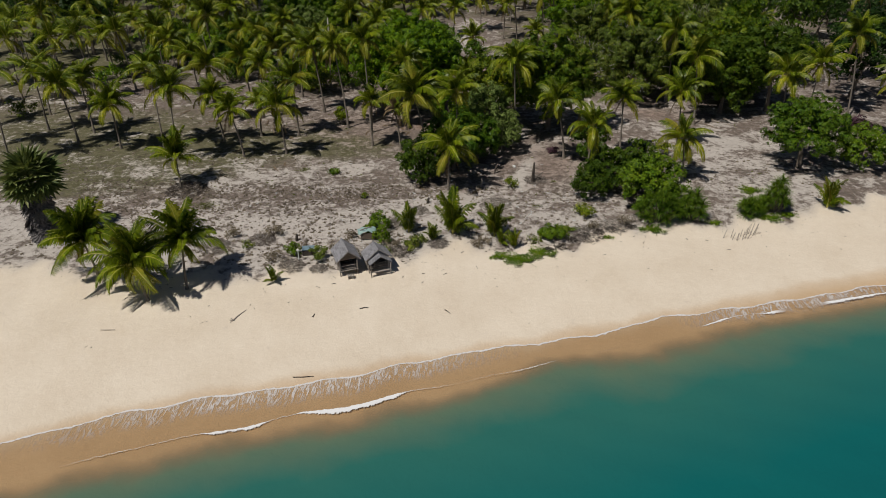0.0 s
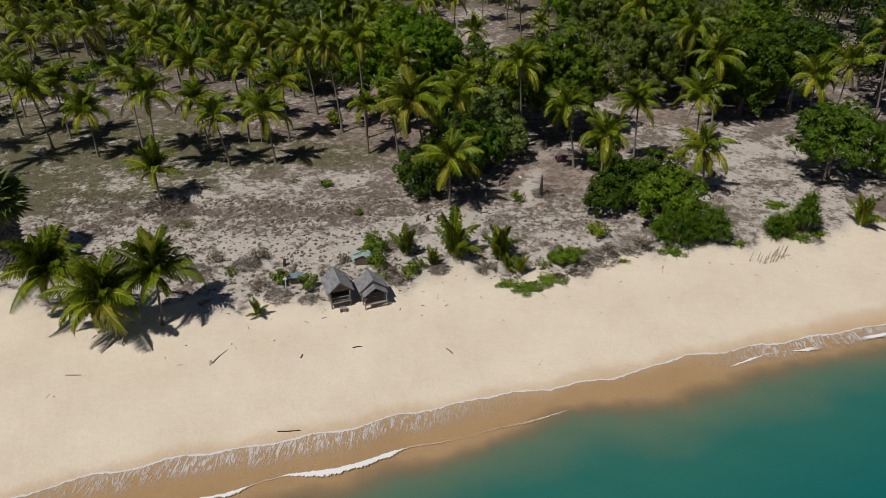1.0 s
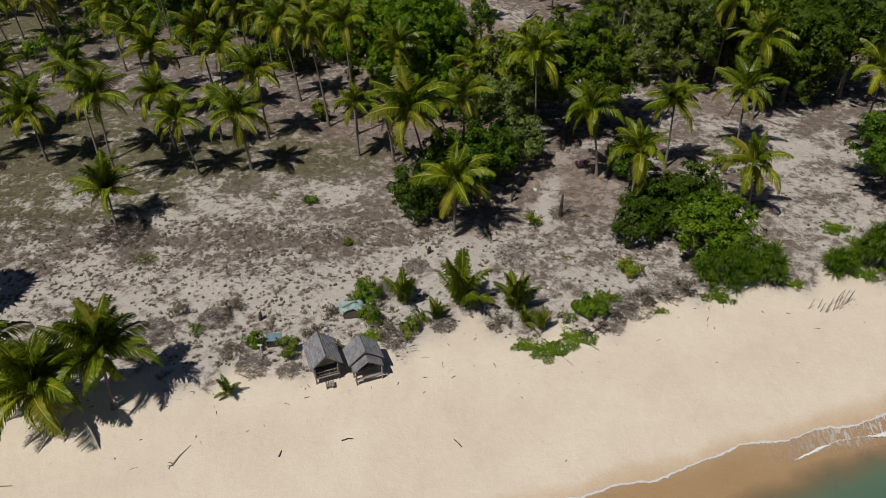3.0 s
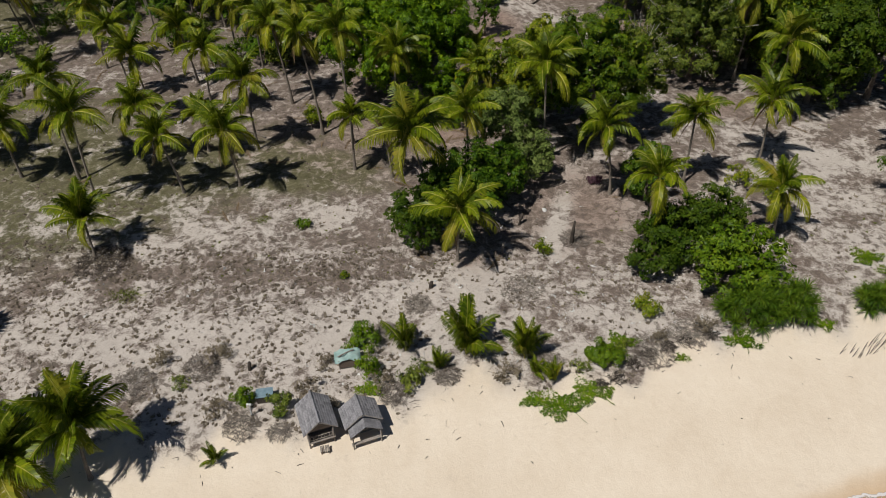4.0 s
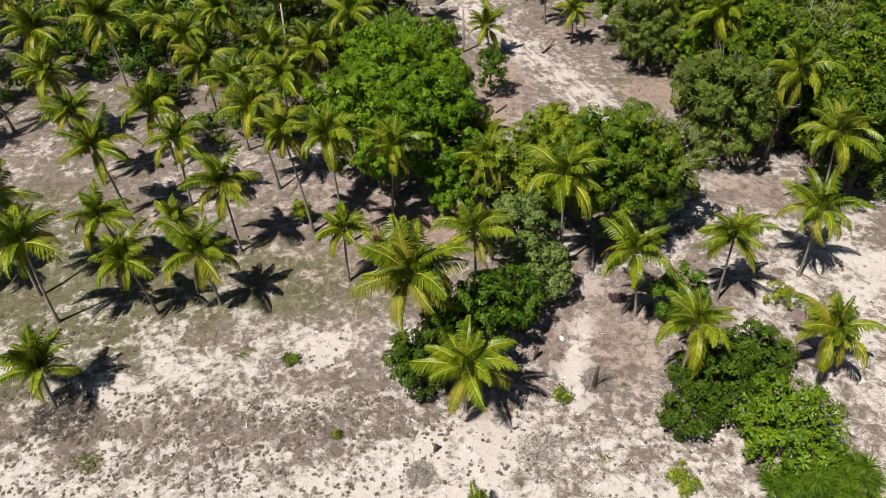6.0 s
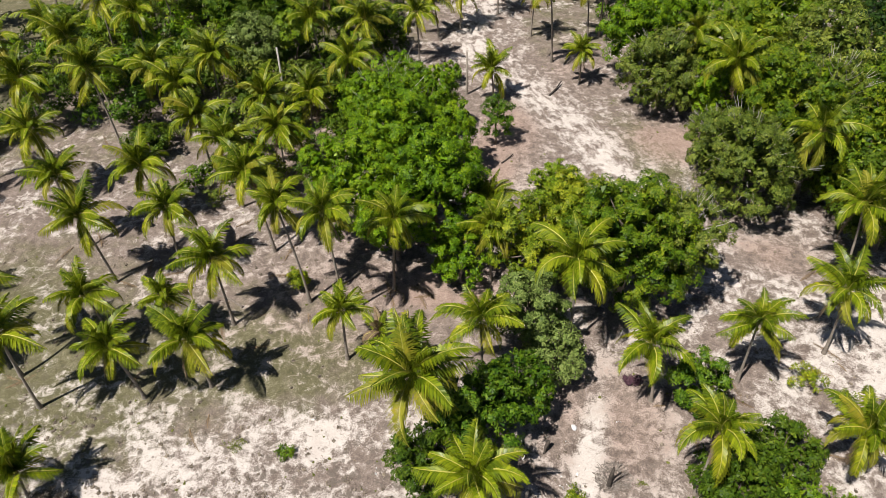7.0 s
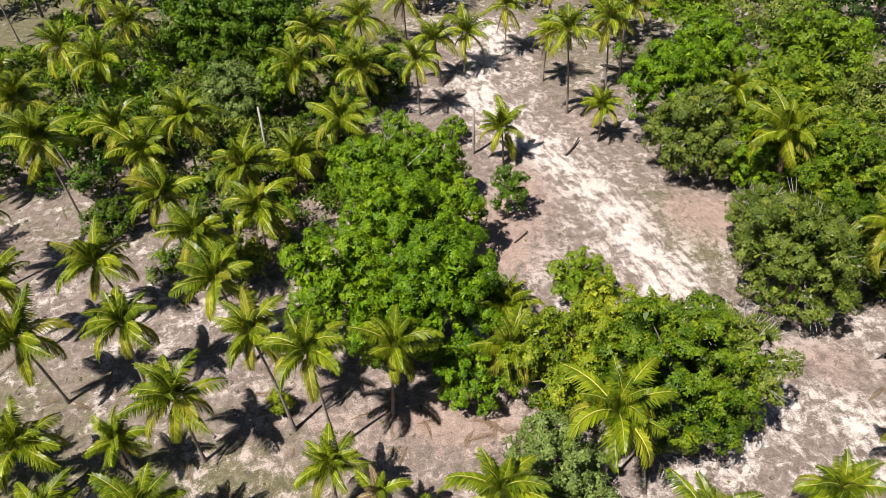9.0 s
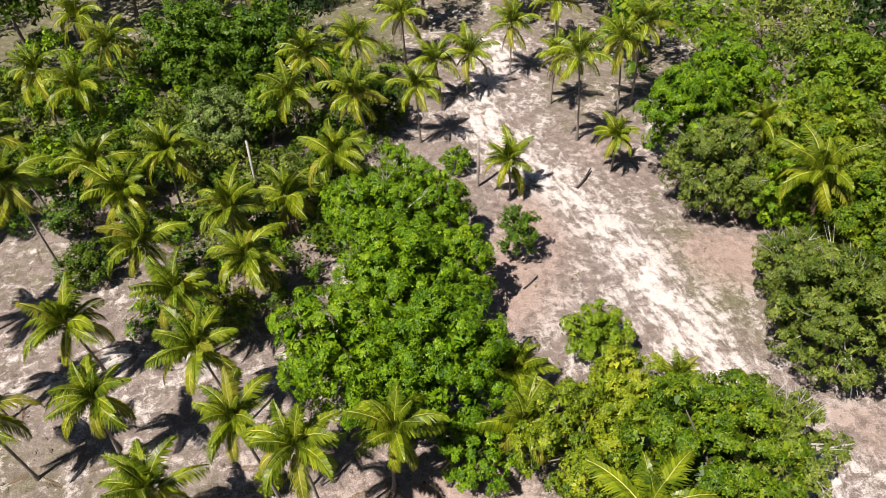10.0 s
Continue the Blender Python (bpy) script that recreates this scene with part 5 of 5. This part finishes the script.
limb("driftwood_stick", -13.7, 49.9, [(0, 0, .03), (.05, .25, .05), (.08, .5, .03)], .06, .05, M_DARKWOOD, "short dark stick lying on the beach", group="beach sticks")
limb("driftwood_stick", -9.8, 51.4, [(0, 0, .03), (.4, .18, .06), (.75, .2, .03)], .05, .03, M_DARKWOOD, "short dark stick lying on the beach", group="beach sticks")
limb("driftwood_stick", -13.8, 42.8, [(0, 0, .03), (.7, .05, .04), (1.6, .22, .03)], .04, .02, M_DARKWOOD, "long thin stick lying on damp sand", group="beach sticks")
limb("driftwood_stick", -31, 46.5, [(0, 0, .03), (.5, .02, .04), (1.2, .1, .03)], .035, .02, M_DRIFT, "thin stick lying on the beach", group="beach sticks")
for k in range(70):
    sx = wrng.uniform(-38, 30)
    sy = float(edge_line(sx)) - abs(wrng.normal(0, 2.6)) - 0.4
    ln, a = wrng.uniform(.1, .45), wrng.uniform(0, 6.28)
    limb("beach_twig", sx, sy, [(0, 0, .02), (ln * .5 * math.cos(a), ln * .5 * math.sin(a), .05), (ln * math.cos(a), ln * math.sin(a), .015)], .03, .012,
         (M_DARKWOOD, M_DRIFT)[k % 2], "small twig washed up on the beach", "twig", "twigs on the beach")

stump = thing("dead_stump", 6.4, 77.5, lz(6.4, 77.5), "charred dead tree stump with broken branches", "stump")
part("trunk", fast_mesh("trunk", *tube([(0, 0, -.2), (.03, .05, 1.1), (.08, .02, 2.5)], (.2, .16, .09), 7), M_DARKWOOD, True), stump)
part("branch", fast_mesh("branch", *tube([(0, 0, .3), (.6, .35, .7), (1.2, .6, 1.1)], (.1, .07, .03), 6), M_DRIFT, True), stump)
part("branch", fast_mesh("branch", *tube([(0, 0, .2), (-.5, .5, .4), (-1.1, .9, .3)], (.08, .06, .03), 6), M_DRIFT, True), stump)
limb("dead_stump", 0.4, 76.3, [(0, 0, -.2), (.05, .05, .5), (.12, .1, 1.1)], .16, .11, M_DRIFT, "short pale broken stump in leaf litter", "stump")
limb("dead_stump", 1.9, 80.0, [(0, 0, -.2), (.15, .3, .5), (.35, .6, .9)], .17, .14, M_DARKWOOD, "short dark leaning stump in leaf litter", "stump")
limb("dead_stump", -18.0, 62.3, [(0, 0, -.2), (.0, .05, .3), (.05, .05, .75)], .16, .12, M_DARKWOOD, "short dark stump on the sand", "stump")
limb("dead_stump", -5.4, 71.5, [(0, 0, -.2), (.0, .05, .3), (.1, .05, .6)], .18, .14, M_DARKWOOD, "short dark stump on the sand", "stump")
limb("dead_palm_trunk", -5.3, 131.9, [(0, 0, -.2), (.05, 0, 2.5), (.02, .1, 5.8)], .19, .14, M_BARK_PALM, "bare grey dead palm trunk without a crown", "dead palm")
limb("dead_palm_trunk", -28.1, 128.8, [(0, 0, -.2), (.3, -.1, 3.5), (.4, -.2, 8.0)], .16, .11, M_TWIG, "bare pale dead palm trunk without a crown", "dead palm")
limb("fallen_log", 5.1, 131.6, [(0, 0, .1), (.9, 1.3, .3), (1.7, 3.0, .45)], .13, .08, M_DARKWOOD, "dark fallen log beside the sandy track", "log")
limb("fallen_log", -1.0, 117.0, [(0, 0, .08), (.7, .8, .15), (1.3, 1.5, .3)], .1, .06, M_DARKWOOD, "dark fallen branch on leaf litter", "log")
limb("fallen_log", -24.6, 94.2, [(0, 0, .1), (-1.4, .9, .15), (-3.2, 1.6, .1)], .13, .09, M_BARK_PALM, "fallen grey palm log in dry grass", "log")
limb("fallen_log", -16.4, 97.2, [(0, 0, .1), (1.0, .8, .15), (2.2, 2.2, .12)], .13, .09, M_BARK_PALM, "fallen grey palm log in dry grass", "log")


def brush_heap(x, y, r, h, n, label, mat=M_DRIFT):
    """A heap of dry sticks; its single twigs are too fine to pick apart."""
    rng = np.random.default_rng(int(abs(x * 10)) + 5)
    ps = []
    for _ in range(n):
        a, q, b = rng.uniform(0, 6.28), r * math.sqrt(rng.random()), rng.uniform(0, 6.28)
        cx, cy, cz, ln = math.cos(a) * q, math.sin(a) * q, h * (1 - (q / r) ** 2) * rng.uniform(.1, 1) + .03, rng.uniform(.2, .75)
        dx, dy, dz = math.cos(b) * ln / 2, math.sin(b) * ln / 2, rng.uniform(-.15, .15)
        ps.append(tube([(cx - dx, cy - dy, max(.01, cz - dz)), (cx, cy, cz + .04), (cx + dx, cy + dy, max(.01, cz + dz))], (.02, .018, .008), 3))
    ob = solid("brush_heap", ps, mat, label, "brush heap", x, y, lz(x, y), group="brush heaps")
    return tagged(ob, kind="stuff")


for x, y, r, h in ((-25.9, 60.4, 1.6, .45), (-21.6, 62.2, 1.4, .45), (-8.6, 66.4, 1.1, .6), (-6.3, 69.6, 1.1, .4), (2.0, 71.6, 1.9, .35), (-17.3, 57.3, 1.3, .35),
                   (11.5, 65.6, 1.8, .35), (14.6, 67.6, 1.6, .35), (-3.6, 62.4, 1.0, .2), (-7.2, 60.6, 1.1, .3), (6.8, 78.2, 1.3, .3), (-14.6, 57.0, .8, .25), (3.5, 64.0, 1.4, .3), (-10.3, 89.9, 1.3, .25)):
    brush_heap(x, y, r, h, int(230 * r), "heap of dry grey sticks and brush on sand")

brush_heap(-33.6, 73.4, 2.4, .6, 620, "dark heap of dead fronds and sticks below a short palm", M_DARKWOOD)
shrub(9.5, 86.9, 1.0, 0.9, M_PURPLE, "low dark purple bush on leaf litter", 0.2)
# twigs and weed thrown together along the foot of the growth
for x, y, r in ((8.6, 62.9, 0.9), (9.9, 64.2, 0.8), (11.2, 65.3, 0.9), (12.8, 66.1, 0.8), (14.2, 66.7, 0.9), (16.2, 67.4, 0.8), (7.4, 62.3, 0.7)):
    brush_heap(x, y, r * 0.72, .16, 80, "strip of dark twigs and weed at the edge of the growth", M_DARKWOOD)


def creeper(x, y, r, label, seed):
    """A mat of beach vine: small round leaves close to the sand, with runners."""
    rng = np.random.default_rng(seed)
    ob = thing("beach_creeper", x, y, lz(x, y), label, "creeper", "beach creepers")
    n = int((200 if y > 67 and x < 15 else 620) * r * r)
    a, q = rng.uniform(0, 6.28, n), r * rng.random(n) ** 0.6
    lob = 1 + 0.35 * np.sin(3 * a + seed) + 0.2 * np.sin(7 * a)
    c = np.stack([np.cos(a) * q * lob, np.sin(a) * q * lob * 0.7, rng.uniform(.03, .22, n)], 1)
    yaw, s = rng.uniform(0, 6.28, n), rng.uniform(.035, .085, n)
    e1 = np.stack([np.cos(yaw), np.sin(yaw), rng.uniform(-.4, .4, n)], 1) * s[:, None]
    e2 = np.stack([-np.sin(yaw), np.cos(yaw), rng.uniform(-.4, .4, n)], 1) * s[:, None] * 0.8
    v = np.stack([c - e1, c + e2, c + e1, c - e2], 1).reshape(-1, 3)
    part("leaves", fast_mesh("leaves", v, np.arange(n * 4).reshape(-1, 4), M_GRASS_GREEN if y > 67 and x < 15 else M_LEAF_BRIGHT), ob)
    for k in range(5):
        b = rng.uniform(0, 6.28)
        p = [(math.cos(b + .15 * math.sin(j)) * r * (.5 + .35 * j), math.sin(b + .2 * math.sin(2 * j)) * r * (.4 + .25 * j), .03) for j in range(4)]
        part("runner", fast_mesh("runner", *tube(p, .012, 3), M_LEAF_YELLOW), ob)
    return ob


for k, (x, y, r) in enumerate(((4.4, 60.4, 1.6), (6.5, 61.7, 1.4), (2.6, 60.6, .9), (18.4, 67.0, 1.2), (31.6, 70.8, 1.3), (25.2, 69.0, .8), (33.6, 71.6, .9), (9.3, 66.3, 1.1), (13.6, 65.0, .5),
                               (-9.0, 60.9, .9), (-30.2, 69.5, 1.2), (-21.5, 79.8, .8), (33.0, 75.0, 1.4), (31.2, 77.0, 1.3), (8.8, 77.8, .35), (6.6, 71.4, .5))):
    creeper(x, y, r, "thin olive creeper spread over dry sand" if y > 67 and x < 15 else "bright green beach creeper spread on the sand", k + 1)


# ---- grass, fallen fronds, washed-up litter ----
def scatter(name, temps, spots, sizes, mat, label, category, seed=3):
    """Many small copies of a few shapes, joined into one object."""
    rng = np.random.default_rng(seed)
    ps = []
    for i, (x, y) in enumerate(spots):
        v, f = temps[i % len(temps)]
        a = rng.uniform(0, 6.28)
        c, s = math.cos(a) * sizes[i], math.sin(a) * sizes[i]
        ps.append((np.stack([v[:, 0] * c - v[:, 1] * s + x, v[:, 0] * s + v[:, 1] * c + y, v[:, 2] * sizes[i] + lz(x, y)], 1), f))
    v, f = join(ps)
    return tagged(new(name, fast_mesh(name, v, f, mat)), label, category, kind="stuff")


def tuft(rng, n, length, width):
    """A cushion of dead herb: a low uneven mound with blades standing out of it."""
    a = np.linspace(0, 2 * np.pi, 7)[:-1] + rng.uniform(0, 1)
    ring = lambda r, z: np.stack([np.cos(a) * r * rng.uniform(.65, 1.3, 6), np.sin(a) * r * rng.uniform(.65, 1.3, 6), np.full(6, z) + rng.normal(0, .015, 6)], 1)
    v = np.concatenate([ring(.17, -.02), ring(.11, .05), [(rng.normal(0, .03), rng.normal(0, .03), .08)]])
    k, q = np.arange(6), (np.arange(6) + 1) % 6
    ps = [(v, np.stack([k, q, q + 6, k + 6], 1)), (v[6:], np.stack([k, q, (k + 2) % 6, np.full(6, 6)], 1)[::2])]
    for _ in range(n):
        b, e, L = rng.uniform(0, 6.28), rng.uniform(.35, 1.35), length * rng.uniform(.6, 1.2)
        o = np.array([rng.normal(0, .10), rng.normal(0, .10), -0.02])
        t = o + np.array([math.cos(b) * math.cos(e), math.sin(b) * math.cos(e), math.sin(e)]) * L
        w = np.array([-math.sin(b), math.cos(b), 0]) * width
        ps.append((np.array([o - w, o + w, t + w * .4, t - w * .4]), np.array([(0, 1, 2, 3)])))
    return join(ps)


trng = np.random.default_rng(8)
TUFTS = [tuft(trng, 9, .22, .026) for _ in range(6)]


def spots_where(n, x0, x1, y0, y1, fit):
    xs, ys = trng.uniform(x0, x1, n), trng.uniform(y0, y1, n)
    keep = trng.random(n) < fit(xs, ys)
    return np.stack([xs[keep], ys[keep]], 1)


def grass_chance(x, y):
    bare, lit, wet, beach = cover(x, y)
    patch = 0.5 + 0.5 * np.sin(0.7 * x + 1.3 * np.sin(0.5 * y)) * np.sin(0.8 * y + 1.1 * np.sin(0.6 * x))
    return np.clip(1.25 - bare, 0.06, 1) * (1 - beach) * (1 - 0.7 * lit) * (0.35 + 0.65 * patch) * (0.2 + 0.6 * tufty(x, y)) * (track_gap(x, y) > 5)


near = spots_where(9000, -46, 16, 57, 76, grass_chance)
back = spots_where(7500, -56, 40, 72, 125, grass_chance)
both = np.concatenate([near, back])
scatter("dry_grass", TUFTS, both, trng.uniform(.4, 1.25, len(both)), M_GRASS, "tufts of dry grey-brown grass on sand", "grass")
green = spots_where(2600, -56, 36, 70, 140, lambda x, y: grass_chance(x, y) * 0.8)
scatter("green_grass", TUFTS, green, trng.uniform(.4, .9, len(green)), M_GRASS_GREEN, "tufts of olive green grass between palms", "grass", 5)

FALLEN = [fast_mesh("fallen_frond", *frond_arrays(frng, 3.0, 6, 10, 20, 0.06, 0.55), M_PALM_DEAD) for _ in range(3)]
palms = [(o.location.x, o.location.y) for o in bpy.data.objects if o.name.startswith("coconut_palm") and o.parent is None]
count = 0
for px, py in palms:
    if -50 < px < 32 and 72 < py < 135 and trng.random() < 0.75:
        for _ in range(int(trng.integers(1, 4))):
            fx, fy = px + trng.normal(0, 1.8), py + trng.normal(0, 1.8)
            ob = new("fallen_frond", FALLEN[count % 3])
            ob.matrix_basis = pose(fx, fy, lz(fx, fy) + 0.04, trng.uniform(-6, 6), trng.uniform(0, 4), trng.uniform(0, 360)) @ Matrix.Diagonal((.8, .8, .45, 1))
            tagged(ob, "dry brown fallen palm frond on the ground", "palm frond", "fallen fronds")
            count += 1


for k in range(26):
    # dead fronds raked up along the shaded edge of the mango trees
    fx, fy = trng.uniform(-12, 4), trng.normal(95.6, 1.0)
    ob = new("fallen_frond", FALLEN[k % 3])
    ob.matrix_basis = pose(fx, fy, lz(fx, fy) + 0.04, trng.uniform(-6, 6), trng.uniform(0, 4), trng.uniform(0, 360)) @ Matrix.Diagonal((.7, .8, .5, 1))
    tagged(ob, "dry brown fallen palm frond beside the mango trees", "palm frond", "fallen fronds")


def scrap(rng):
    ps = []
    for _ in range(3):
        c = rng.normal(0, .16, 3) * (1, 1, 0) + (0, 0, .05)
        e1, e2 = rng.normal(0, .07, 3), rng.normal(0, .07, 3)
        ps.append((np.array([c - e1, c - e2, c + e1, c + e2]) * (1, 1, .6) + (0, 0, .03), np.array([(0, 1, 2, 3)])))
    return join(ps)


bits = spots_where(760, -34, 18, 58, 84, lambda x, y: np.clip(0.15 + blob(x, y, 4, 70, 10, 9) + 0.5 * blob(x, y, -9, 63, 6, 4), 0, 1) * (1 - cover(x, y)[3]))
scatter("plastic_litter", [scrap(trng) for _ in range(5)], bits, trng.uniform(.5, 1.2, len(bits)), M_WHITE, "scattered white plastic scraps washed up on sand", "litter", 6)
STICKS = [tube([(-.4, 0, .03), (0, .06, .07), (.4, -.04, .03)], (.025, .02, .008), 3), tube([(-.3, 0, .02), (.05, -.08, .1), (.35, .05, .2)], (.02, .015, .006), 3)]
rods = spots_where(1300, -40, 26, 56, 84, lambda x, y: np.clip(0.2 + blob(x, y, 4, 69, 10, 8) + 0.5 * blob(x, y, -12, 60, 9, 3), 0, 1) * (1 - cover(x, y)[3]))
scatter("dry_sticks", STICKS, rods, trng.uniform(.3, 1.15, len(rods)), M_DRIFT, "dry grey sticks strewn over the sand", "sticks", 7)
bag = solid("rubbish_bag", [tube([(0, 0, 0), (.05, 0, .05), (.12, .04, .14), (.15, .04, .2)], (.26, .3, .2, .05), 7)], M_WHITE, "white rubbish bag on leaf litter", "bag", 4.3, 82.5, lz(4.3, 82.5), smooth=True)
shrub(51.0, 96.5, 2.2, 2.4, M_PURPLE, "bush with dull purple leaves by the wood", 0.35)
CRUMBS = [tube([(-.16, 0, .01), (0, .03, .03), (.16, -.02, .01)], (.012, .016, .006), 3), tube([(-.07, -.05, .01), (0, 0, .04), (.08, .04, .01)], (.02, .03, .01), 4), tube([(-.3, .05, .01), (0, 0, .02), (.3, .1, .02)], (.01, .012, .005), 3)]


def wrack_chance(x, y):
    """Washed-up bits lie along old tide lines and below the growth."""
    e = edge_line(x) - y
    lines = np.exp(-((e - 1.2) / 1.3) ** 2) + 0.4 * np.exp(-((e - 4.5 - np.sin(.3 * x)) / 0.5) ** 2) + 0.06
    return np.clip(lines * 0.5, 0, 1) * cover(x, y)[3] * (y > shore(x) + 4)


crumbs = spots_where(3600, -46, 46, 40, 78, wrack_chance)
scatter("beach_debris", CRUMBS, crumbs, trng.uniform(.4, 1.0, len(crumbs)), M_DARKWOOD, "small dark twigs and leaf bits washed up on the beach", "debris", 9)
